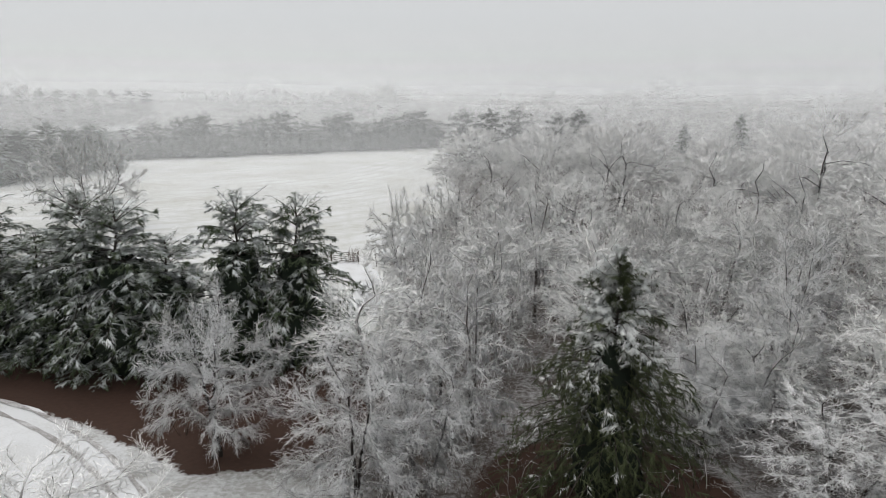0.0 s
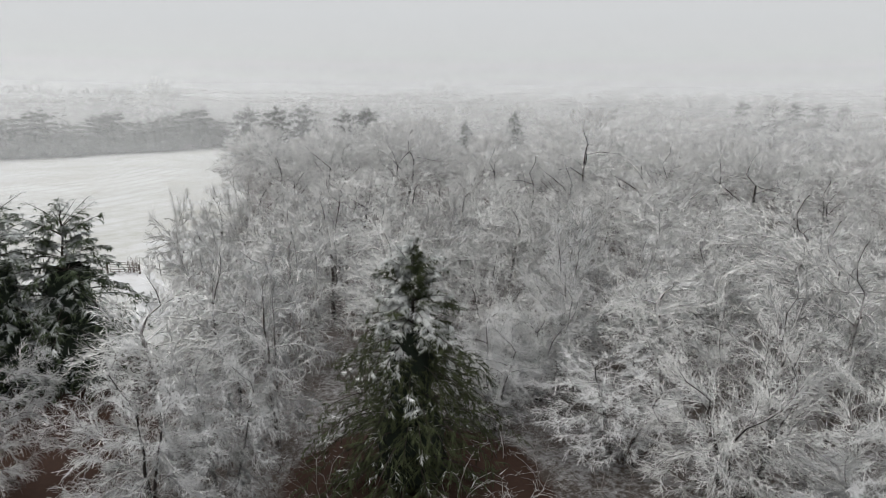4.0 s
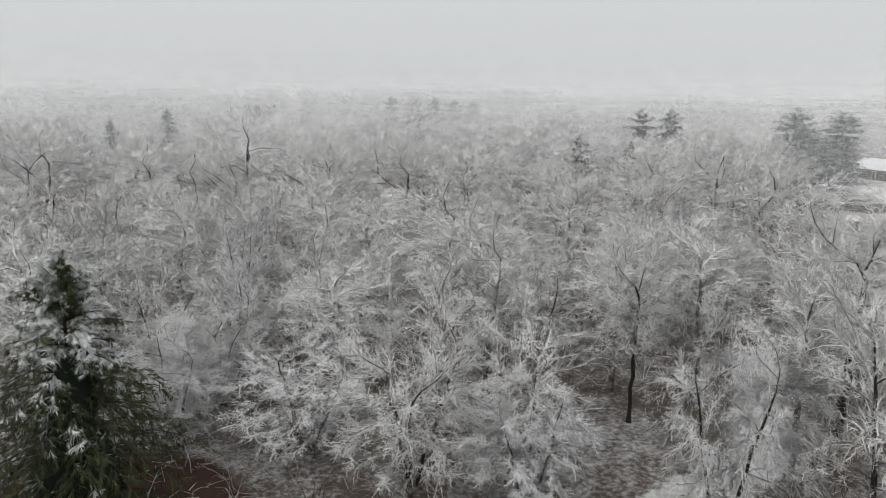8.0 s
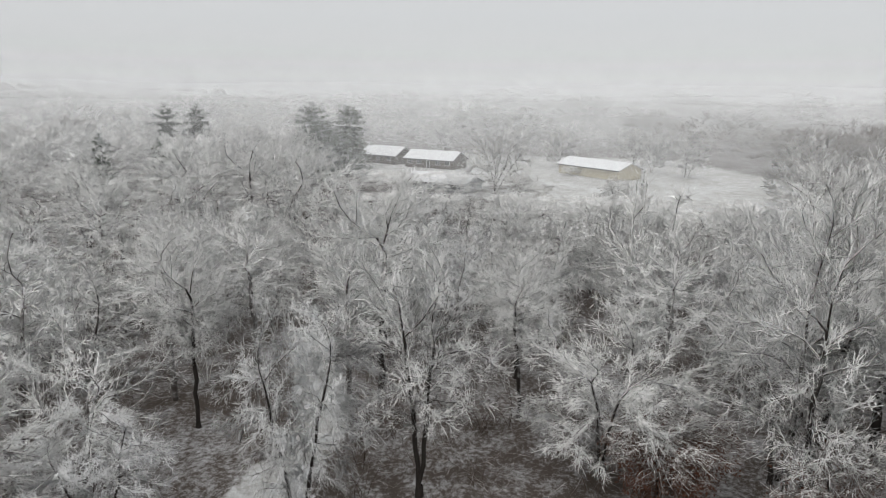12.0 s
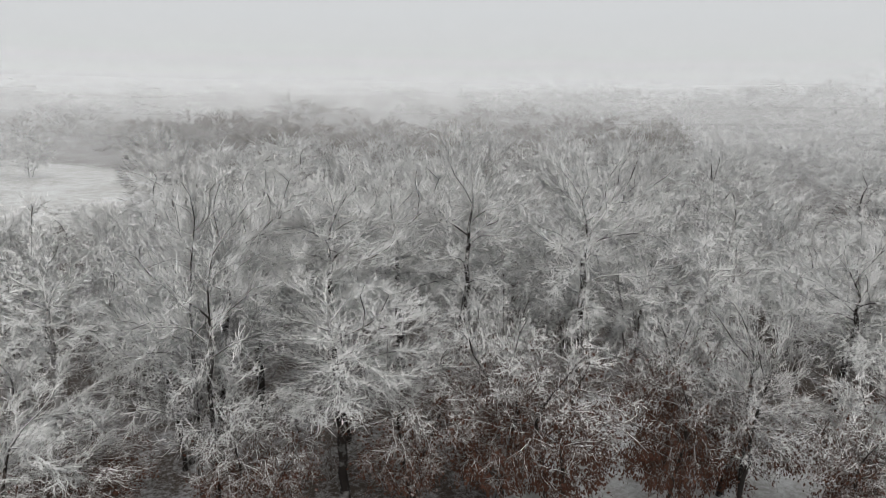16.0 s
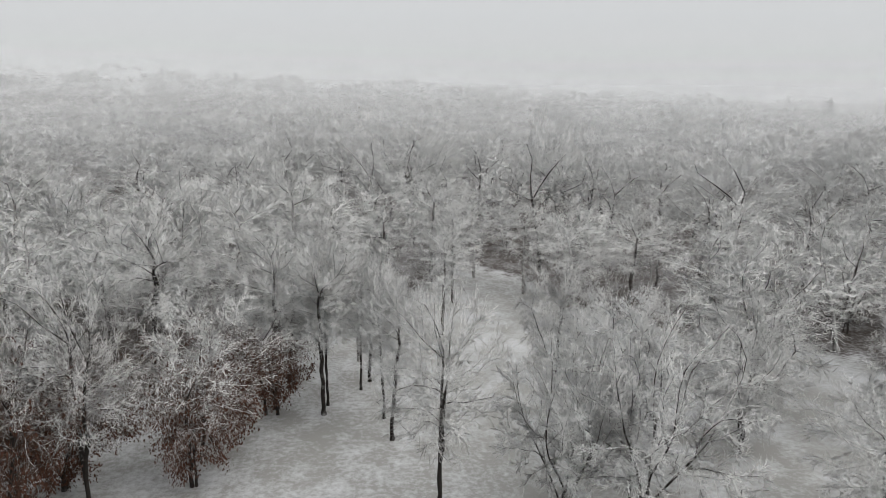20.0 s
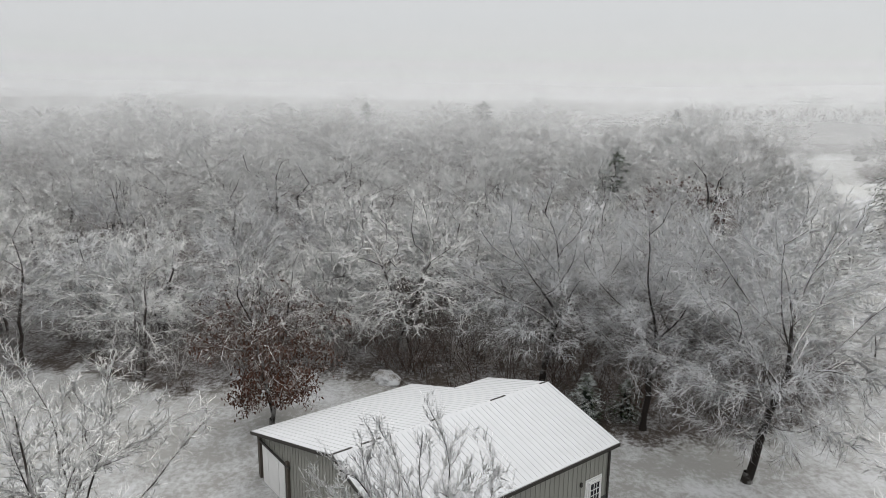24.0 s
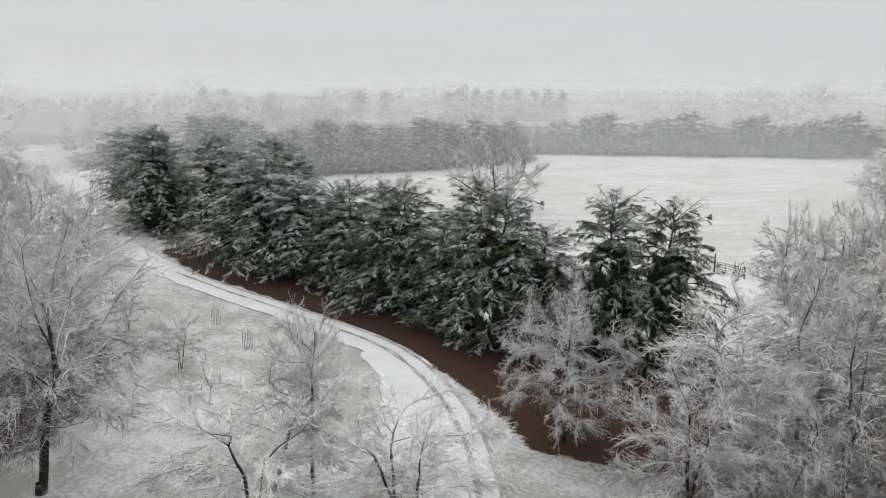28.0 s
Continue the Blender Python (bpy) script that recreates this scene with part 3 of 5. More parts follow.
def skeleton(rng, h, R, stem, lead, multi, count, step, rise, spread):
    """A crown grown towards points strewn through its lobed dome: places, parents and the tips that each node carries."""
    zb = h * stem
    zc = zb + (h - zb) * 0.42
    u = rng.normal(size=(count, 3))
    u /= np.linalg.norm(u, axis=1, keepdims=True)
    lobe = np.ones(count)
    for i in range(6):
        lobe += 0.075 * np.sin(u @ rng.normal(size=3) * 3.2 + rng.uniform(0, 6.28))
    rho = rng.random(count) ** 0.38 * np.clip(lobe, 0.7, 1.12) * 0.93
    # the boughs gather in tufts, with gaps between
    knots = rng.normal(size=(46, 3))
    knots /= np.linalg.norm(knots, axis=1, keepdims=True)
    near_ = knots[np.argmax(u @ knots.T, axis=1)]
    u = u + (near_ - u) * 0.5
    A = u * rho[:, None] * np.stack([np.full(count, R), np.full(count, R), np.where(u[:, 2] > 0, h - zc, zc - zb)], 1) + np.array([0, 0, zc])
    P, par = [], []
    for i in range(multi):
        a = 2 * math.pi * (i + rng.random() * 0.6) / multi
        out = np.array([math.cos(a), math.sin(a), 0]) * (R * 0.30 if multi > 1 else 0.0)
        p = np.append(rng.normal(size=2) * (0.22 if multi > 1 else 0), -0.25)
        goal = zb + (h - zb) * lead * rng.uniform(0.85, 1.0)
        k = max(3, int(goal / step))
        sway = rng.normal(size=3) * np.array([0.05, 0.05, 0]) * h
        last = -1
        for j in range(k + 1):
            s = j / k
            q = p + out * s ** 1.2 + sway * s ** 1.5 + np.array([0, 0, (goal + 0.25) * s]) + (rng.normal(size=3) * np.array([0.05, 0.05, 0]) if 0 < j else 0)
            P.append(q)
            par.append(last)
            last = len(P) - 1
    P, par = np.array(P), list(par)
    kids = np.zeros(len(P), int)
    best, who = np.full(count, 1e9), np.zeros(count, int)
    ok = P[:, 2] > zb * 0.75
    start, fresh = 0, P
    alive = np.ones(count, bool)
    while len(P) < 4200:
        d = np.linalg.norm(A[:, None] - fresh[None], axis=2)
        if start == 0:
            d[:, ~ok] = 1e9
        j = np.argmin(d, axis=1)
        m = d[np.arange(count), j]
        upd = m < best
        best[upd], who[upd] = m[upd], j[upd] + start
        alive &= best > step * 1.35
        if not alive.any():
            break
        act = np.where(alive)[0]
        to = A[act] - P[who[act]]
        to /= np.maximum(np.linalg.norm(to, axis=1, keepdims=True), 1e-6)
        pull = np.zeros((len(P), 3))
        np.add.at(pull, who[act], to)
        src = np.unique(who[act])
        src = src[kids[src] < 4]
        if not len(src):
            break
        g = pull[src]
        g /= np.maximum(np.linalg.norm(g, axis=1, keepdims=True), 1e-6)
        own = np.array([P[i] - P[par[i]] if par[i] >= 0 else (0, 0, step) for i in src]) / step
        g = g + own * 0.85 + rng.normal(size=g.shape) * spread + np.array([0, 0, rise])
        g /= np.linalg.norm(g, axis=1, keepdims=True)
        fresh = P[src] + g * step
        start = len(P)
        P = np.concatenate([P, fresh])
        par += [int(i) for i in src]
        np.add.at(kids, src, 1)
        kids = np.concatenate([kids, np.zeros(len(src), int)])
    par = np.array(par)
    tips = np.zeros(len(P))
    tips[kids == 0] = 1
    for i in range(len(P) - 1, -1, -1):
        if par[i] >= 0:
            tips[par[i]] += max(tips[i], 1)
    return P, par, np.maximum(tips, 1), zc, zb


def grow(seed, h, w, stem, lead, multi, count, per, droop=0.0, rise=0.06, twig=0.8, thick=0.01, lod=0, step=0.42):
    """A bare tree: h high, w wide, its crown from the share stem of its height upwards. Gives the trunk, each limb, the branches and the twigs."""
    rng = np.random.default_rng(seed)
    R = w / 2
    P, par, tips, zc, zb = skeleton(rng, h, R * 0.93, stem, lead, multi, count, step, rise, 0.10)
    r_base, r_tip = h * 0.0135 / multi ** 0.4, thick * 0.9
    power = math.log(tips.max()) / math.log(r_base / r_tip)
    rad = r_tip * tips ** (1 / power)
    main = np.full(len(P), -1)
    for i in range(len(P)):
        q = par[i]
        if q >= 0 and (main[q] < 0 or tips[i] > tips[main[q]]):
            main[q] = i
    chains = []
    for i in range(len(P)):
        if par[i] < 0 or main[par[i]] != i:
            run = [i] if par[i] < 0 else [par[i], i]
            while main[run[-1]] >= 0:
                run.append(main[run[-1]])
            if len(run) > 1:
                chains.append(run)
    roots = [c for c in chains if par[c[0]] < 0]
    rest = sorted((c for c in chains if par[c[0]] >= 0), key=lambda c: -rad[c[1]])

    def pipe(run, sides):
        keep = run[::2] + ([run[-1]] if len(run) % 2 == 0 else []) if len(run) > 6 else run
        rr = rad[keep].copy()
        rr[0] = min(rr[0], rad[run[1]] * 1.1)
        return tubes(P[keep][None], rr[None], None, sides)

    trunk = []
    for c in roots:
        trunk.append(pipe(c, 7 if not lod else 5))
        if not lod:
            foot = P[c[0]]
            trunk.append(tubes(np.array([[foot, foot + np.array([0, 0, 0.75])]]), np.array([rad[c[1]] * 1.7]), np.array([rad[c[1]] * 0.98]), 7))
    big = rest[:20 if not lod else 26]
    limb = [pipe(c, 5 if not lod else 4) for c in big]
    inner = set(i for c in roots + big for i in c[1:])
    ids = np.array([i for i in range(len(P)) if par[i] >= 0 and i not in inner], dtype=int)
    seg = np.stack([P[par[ids]], P[ids]], 1)
    fine = tubes(seg, np.minimum(rad[par[ids]], rad[ids] * 1.35), rad[ids], 3)
    # twigs off every thin branch, outward and a little up, or hanging
    tuft = np.arange(len(P))
    for i in range(len(P)):
        if par[i] >= 0 and tips[i] < 11:
            tuft[i] = tuft[par[i]]
    mid, num = np.zeros((len(P), 3)), np.zeros(len(P))
    np.add.at(mid, tuft, P)
    np.add.at(num, tuft, 1)
    mid = mid / np.maximum(num, 1)[:, None] - np.array([0, 0, 0.25])
    thin = np.where((tips <= 9) & (par >= 0))[0]
    thin = np.repeat(thin, per)
    t = P[thin] - P[par[thin]]
    t /= np.maximum(np.linalg.norm(t, axis=1, keepdims=True), 1e-6)
    o = (P[thin] - np.array([0, 0, zc])) / np.array([R, R, (h - zc)])
    o /= np.maximum(np.linalg.norm(o, axis=1, keepdims=True), 1e-6)
    d = t * 0.55 + o * 0.40 + rng.normal(size=t.shape) * 0.50 + np.array([0, 0, rise * 1.2 - droop * 1.5])
    d /= np.linalg.norm(d, axis=1, keepdims=True)
    s0 = P[thin] - t * step * rng.random((len(thin), 1))
    ln = twig * rng.uniform(0.45, 1.1, len(thin)) * h / 11
    k = 3
    s = np.linspace(0, 1, k)
    D = s0[:, None] + d[:, None] * (ln[:, None, None] * s[None, :, None])
    D[..., 2] += (ln * rng.normal(0.05 - droop * 2.2, 0.16, len(ln)))[:, None] * s ** 2
    D[:, 1:, :2] += rng.normal(size=(len(D), k - 1, 2)) * (ln * 0.07)[:, None, None]
    E, LE = shoots(D, ln, 3 if not lod else 2, 0.10, 0.95, 0.80, 0.56, 0.04 - droop * 0.5, -droop, 2, rng)
    two = np.concatenate([D[:, :2], D[:, 1:]])
    at = mid[tuft[thin]]
    side = np.repeat(at, len(E) // max(len(D), 1), axis=0)
    every, hub = np.concatenate([D[:, ::2], E]), np.concatenate([at, side])
    if lod:
        v, f = slivers(every, thick * rng.uniform(0.8, 1.3, len(every)), rng)
        N = tufted(v, np.repeat(hub, 3, axis=0), R, zc, h - zc, 3, seed)
    else:
        v, f = join([blades_(two, thick * rng.uniform(0.75, 1.1, len(two)), rng), spikes(E, thick * 0.95 * rng.uniform(0.7, 1.1, len(E)))])
        N = tufted(v, np.repeat(np.concatenate([at, at, side]), 4, axis=0), R, zc, h - zc, 4, seed)
    return join(trunk), limb, fine, (v, f, N), every, hub


# kind: height, width, stem share, leader, stems, crown points, twigs on a node, droop, rise, twig length, twig material, label
KINDS = {
    "round": (10, 10, 0.10, 0.55, 3, 2400, 6, 0.02, 0.02, 0.80, "twig", "spreading bare tree, every twig white with rime"),
    "tall": (13, 8, 0.36, 0.62, 1, 3300, 6, 0.0, 0.06, 0.80, "white", "tall bare tree with a frost-white crown"),
    "bushy": (9, 9, 0.05, 0.72, 2, 2500, 6, 0.06, -0.02, 0.80, "bush", "low spreading tree with drooping frosted twigs"),
    "dark": (11, 8, 0.20, 0.50, 2, 1800, 4, -0.02, 0.10, 0.78, "dark", "bare tree with dark limbs and thin frost"),
    "leafy": (10, 8, 0.12, 0.50, 2, 2000, 4, 0.03, 0.0, 0.80, "twig", "oak holding brown leaves below frosted twigs"),
    "weep": (14, 12, 0.16, 0.30, 1, 3600, 6, 0.05, 0.08, 0.80, "grey", "large lawn tree with drooping grey frosted twigs"),
    "lawn": (8, 10, 0.05, 0.30, 5, 2800, 6, 0.0, 0.10, 0.70, "white", "rounded many-stemmed lawn tree in a haze of frosted twigs"),
    "shrub": (7, 8, 0.03, 0.55, 7, 2400, 7, -0.05, 0.20, 0.62, "bush", "shrubby tree of long upright frosted shoots"),
}
TWIGS = {"twig": twig_mat, "bush": twig_bush, "dark": twig_dark, "grey": twig_grey, "white": twig_white}
NEAR = {"twig": near_twig, "bush": near_bush, "dark": near_dark, "grey": near_grey, "white": near_white}
made, tally = {}, {}


def leaves(D, rng, count, low, size=1.0):
    """Small hanging brown leaves at the lower twigs."""
    pick = D[rng.random(len(D)) < 1.0]
    z = pick[:, 0, 2]
    order = np.argsort(z + rng.normal(size=len(z)) * low)[:count]
    p = np.repeat(pick[order, 1], 3, axis=0)
    p = p + rng.normal(size=p.shape) * 0.11
    n_ = len(p)
    u = rng.normal(size=(n_, 3))
    u /= np.linalg.norm(u, axis=1, keepdims=True)
    d = rng.normal(size=(n_, 3)) * 0.5 + np.array([0, 0, -1.0])
    d /= np.linalg.norm(d, axis=1, keepdims=True)
    s = rng.uniform(0.05, 0.085, (n_, 1)) * size
    fold = np.cross(u, d) * s * 0.25
    V = np.stack([p, p + d * s * 0.9 + u * s * 0.55 + fold, p + d * s * 1.9, p + d * s * 0.9 - u * s * 0.55 + fold], 1).reshape(-1, 3)
    o = np.arange(n_)[:, None, None] * 4
    return V, (o + np.array([[0, 1, 2], [0, 2, 3]])[None]).reshape(-1, 3)


def tree_model(kind, variant, lod):
    """The first tree of a kind, standing at the origin: trunk, limbs, branches, twigs and, on the oaks, leaves."""
    h, w, stem, lead, multi, count, per, droop, rise, length, tm, label = KINDS[kind]
    if lod:
        count = int(count * (0.75, 0.95)[lod - 1])
    seed = list(KINDS).index(kind) * 31 + variant * 7 + lod * 3 + 1
    thick = (0.0115 if kind != "shrub" else 0.0095, 0.0155, 0.034)[lod]
    trunk, limb, fine, tw, D, hub = grow(seed, h, w, stem, lead, multi, count, per, droop, rise, length * (1.0, 1.15, 1.3)[lod], thick, lod, (0.40, 0.48, 0.60)[lod] * (h + w) / 20)
    root = new("tree")
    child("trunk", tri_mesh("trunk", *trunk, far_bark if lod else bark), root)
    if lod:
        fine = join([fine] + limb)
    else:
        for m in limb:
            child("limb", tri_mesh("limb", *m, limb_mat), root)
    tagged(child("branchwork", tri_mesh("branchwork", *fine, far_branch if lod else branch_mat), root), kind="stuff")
    if kind != "leafy":
        tagged(child("crown", tri_mesh("crown", *tw[:2], (TWIGS if lod else NEAR)[tm], tw[2]), root), kind="stuff")
    else:
        # the lower twigs are brown, with hardly any rime
        rng = np.random.default_rng(seed)
        low = D[:, 0, 2] + rng.normal(size=len(D)) * 1.1 < h * 0.66
        upper, under = blades_(D[~low], thick, rng), blades_(D[low], thick * 0.8, rng)
        N = tufted(upper[0], np.repeat(hub[~low], 4, axis=0), w / 2, h * 0.5, h * 0.5, 4, seed)
        tagged(child("crown", tri_mesh("crown", *upper, near_twig, N), root), kind="stuff")
        tagged(child("lower_crown", tri_mesh("lower_crown", *under, near_brown), root, "bare brown lower twigs"), kind="stuff")
        tagged(child("foliage", tri_mesh("foliage", *leaves(D, np.random.default_rng(seed), 2600 if lod else 1500, 1.6 if lod else 2.0, (1.45, 1.8, 2.6)[lod]), leaf_mat), root, "withered brown leaves"), kind="stuff")
    tagged(root, label, "tree", kind + " frosted woodland trees")
    return root


def plant(kind, x, y, h, w, lod=0, variant=None, turn=None):
    rnd = random.Random(f"{x:.1f},{y:.1f}")
    lod = lod or (0 if math.hypot(x, y) < 47 else 1 if math.hypot(x, y) < 85 else 2)
    variant = rnd.randrange(2 + (lod == 1)) if variant is None else variant
    turn = rnd.uniform(0, 360) if turn is None else turn
    h0, w0 = KINDS[kind][:2]
    m = pose(x, y, float(terrain(np.float64(x), np.float64(y))), 0, 0, turn) @ Matrix.Diagonal((w / w0, w / w0, h / h0, 1))
    key = (kind, variant, lod)
    if key not in made:
        made[key] = tree_model(*key)
        made[key].matrix_basis = m
        ob = made[key]
    else:
        src = made[key]
        keep = src.scale.copy()
        src.scale = (1, 1, 1)
        ob = copy_thing(src, m)
        src.scale = keep
    SPOTS.append((x, y, w / 2))
    tally['all'] = tally.get('all', 0) + 1
    return ob


SPOTS = []
plant("bushy", -12.5, 35.6, 10.3, 8.7)
plant("bushy", -4.1, 29.4, 9.9, 8.6)
plant("bushy", -1.2, 31.3, 9.4, 7.4)
plant("dark", -0.5, 42.3, 11.0, 8.2)
plant("round", 4.0, 48.0, 11.6, 9.7)
plant("dark", 8.0, 59.8, 13.3, 11.5)
plant("bushy", 14.2, 36.5, 8.1, 8.7)
plant("round", 19.0, 39.3, 8.6, 9.2)
plant("bushy", 19.6, 30.9, 6.5, 10.4)
plant("round", 18.3, 47.4, 9.7, 9.8)
plant("round", 21.3, 23.2, 10.6, 11.1)
plant("bushy", 24.0, 18.3, 7.4, 8.0)
plant("tall", 36.0, 19.9, 12.3, 6.0)
plant("round", 26.9, 40.4, 10.6, 9.8)
plant("bushy", 21.2, 41.6, 10.0, 9.1)
plant("tall", 36.6, 37.9, 13.3, 11.1)
plant("round", 40.1, 29.8, 10.5, 9.7)
plant("bushy", 16.4, 39.0, 6.6, 7.2)
plant("bushy", 28.8, 10.7, 11.9, 8.6)
plant("dark", 30.8, 5.2, 14.0, 9.0)
plant("round", 34.8, -4.0, 9.9, 12.1)
plant("dark", 47.3, -7.6, 15.2, 10.1)
plant("tall", 42.5, 10.1, 15.2, 10.7)
plant("tall", 46.9, 1.2, 10.0, 8.7)
plant("tall", 40.8, 0.8, 10.2, 5.9)
plant("tall", 45.1, 20.0, 12.5, 9.1)
plant("dark", 30.2, -11.9, 17.2, 9.2)
plant("tall", 27.4, -17.8, 12.6, 10.6)
plant("leafy", 32.0, -6.8, 6.9, 7.3)
plant("tall", 36.3, -17.9, 17.4, 11.2)
plant("tall", 33.7, -26.5, 17.2, 11.8)
plant("tall", 29.9, -28.2, 17.9, 9.0)
plant("tall", 32.2, -21.2, 16.9, 9.8)
plant("tall", 25.2, -33.8, 17.7, 11.4)
plant("leafy", 21.8, -23.1, 11.4, 8.2)
plant("leafy", 19.4, -24.9, 10.8, 9.0)
plant("leafy", 15.5, -29.0, 12.0, 6.8)
plant("leafy", 8.4, -35.8, 9.6, 9.4)
plant("dark", 13.2, -30.8, 13.4, 7.5)
plant("tall", 13.3, -42.8, 12.8, 9.0)
plant("tall", 5.5, -41.3, 12.3, 7.0)
plant("tall", 2.5, -40.2, 11.6, 6.1)
plant("tall", 34.0, -14.2, 16.4, 9.4)
plant("dark", 35.5, -13.0, 11.6, 8.4)
plant("dark", -3.4, -29.8, 12.1, 6.9)
plant("lawn", -13.3, -28.7, 11.0, 12.8)
plant("lawn", -9.8, -29.5, 9.6, 8.5)
plant("round", -26.9, -41.4, 11.9, 12.5)
plant("tall", 2.3, -41.5, 11.0, 3.9)
plant("tall", 0.2, -43.7, 10.2, 3.7)
plant("tall", 4.8, -47.0, 10.7, 4.8)
plant("tall", -1.2, -39.4, 10.7, 3.7)
plant("dark", -18.1, -86.1, 11.7, 10.9)
plant("round", -21.2, -33.4, 8.0, 6.1)
plant("round", -44.4, -56.2, 8.4, 11.9)
plant("round", -31.1, -32.9, 9.5, 6.6)
plant("round", -36.3, -33.7, 13.1, 9.7)
plant("dark", -47.0, -32.0, 12.1, 9.6)
plant("lawn", -21.9, -15.2, 10.8, 14.5)
plant("leafy", -37.8, -10.7, 11.7, 9.8)
plant("round", -44.2, -21.7, 10.8, 11.2)
plant("round", -47.3, -8.9, 10.7, 9.4)
plant("bushy", -13.9, -34.5, 10.0, 8.4)
plant("weep", -32.5, 15.9, 16.3, 14.2)
plant("round", -50.0, -3.6, 13.4, 17.2)
plant("weep", -43.6, 6.3, 14.6, 14.4)
plant("weep", -38.1, 11.9, 14.4, 11.4)
plant("weep", -44.2, 17.1, 14.2, 12.1)
plant("weep", -47.4, 11.1, 13.7, 11.6)
plant("round", -40.3, 30.1, 4.7, 5.1)
plant("round", -82.6, 48.2, 7.5, 11.9)
plant("shrub", -20.5, -0.8, 9.6, 9.2)
plant("leafy", -90.6, 28.8, 10.3, 13.4)
plant("round", -20.4, 19.7, 9.2, 12.5)
plant("round", -15.2, 23.1, 7.6, 11)
plant("tall", -20.1, 22.5, 10.7, 4.6)
plant("round", -51.0, 33.0, 4.0, 3.6)
plant("lawn", -53.8, 104.6, 15.2, 18.5, 1)
plant("dark", 0.6, 159.4, 6.3, 7.8)
plant("leafy", 24.6, -20.2, 9.5, 8)
plant("leafy", 27.8, -13.2, 8, 7)
plant("leafy", 26, -26, 10, 8)
plant("leafy", 34.5, -7.5, 6, 6)
plant("lawn", 146, 10.5, 14.0, 16, 1)
plant("lawn", 198, -3.0, 11.5, 12)
plant("lawn", 190, -27.5, 10, 10)
plant("round", 181, -34.5, 11.5, 12)
plant("round", 178, -6, 2.6, 5.5)
plant("dark", 136, 5.2, 5.0, 6)
plant("round", 128, -12.5, 6.0, 7)
plant("lawn", 228, 9, 12, 14)
plant("round", 224, 34, 12, 13)
plant("tall", 197, 8.5, 11, 9)
plant("round", 205, -24, 11.5, 13)
plant("round", 214, -32, 11, 12)
plant("dark", -52, 15, 13, 10)
plant("dark", -55, 8, 13, 11)
plant("dark", -58, 20, 12, 10)
plant("dark", -53, 1, 12, 10)
plant("tall", 0.4, -48.8, 9.6, 5.5)
plant("tall", -0.4, -45.1, 9.8, 5)
plant("tall", -1.6, -36.6, 9.8, 5)
plant("tall", 5, -44.5, 10, 6)
plant("leafy", 5.7, -40.4, 8.5, 6.5)
plant("tall", 15.5, -70.8, 10, 9)
plant("round", -15.6, -37.4, 9.4, 8)
plant("round", -13.5, -45, 9, 7)
plant("tall", -18.5, -56.5, 10.6, 8.5)
plant("round", -27, -46, 12, 13)
plant("dark", -49.7, -64.2, 9.5, 11)
plant("round", -23.1, -36.5, 9.2, 8.4)
plant("dark", -9.7, -79.6, 10.5, 8.8)
plant("tall", -16, -65.5, 9.5, 8)
plant("tall", -24.4, -58.7, 10, 8.5)
plant("round", -30.5, -51.6, 9.5, 9)
plant("round", -41.2, -52, 9, 10)
plant("leafy", 17.7, -33.1, 9.8, 7.5)
plant("tall", 18.2, -50.3, 10.5, 7.6)
plant("tall", 24.1, -50.7, 11.5, 8.8)
plant("tall", 9.5, -50, 10.5, 7)
plant("tall", -6.5, -54, 10, 6.5)
plant("tall", -8.5, -63, 10, 7)
plant("tall", -2.5, -66, 10.5, 7.5)
plant("tall", 3.5, -56, 10.5, 7)
plant("tall", 8, -66, 11, 9)
plant("tall", -12, -72, 10.5, 8)
plant("tall", -52.6, -37, 12, 11.8)
plant("bushy", -53.6, -30.5, 8.6, 12)
plant("bushy", -53.3, -23.6, 9.3, 13)
plant("round", -59.5, -9, 12, 16)
plant("round", -46, -44, 10, 10)
plant("tall", -34, -58, 11, 9)
plant("round", -23.5, -25, 8.5, 9)
plant("leafy", 14.7, -33.3, 9.2, 8)
plant("leafy", 8.3, -32.6, 9.6, 6.6)


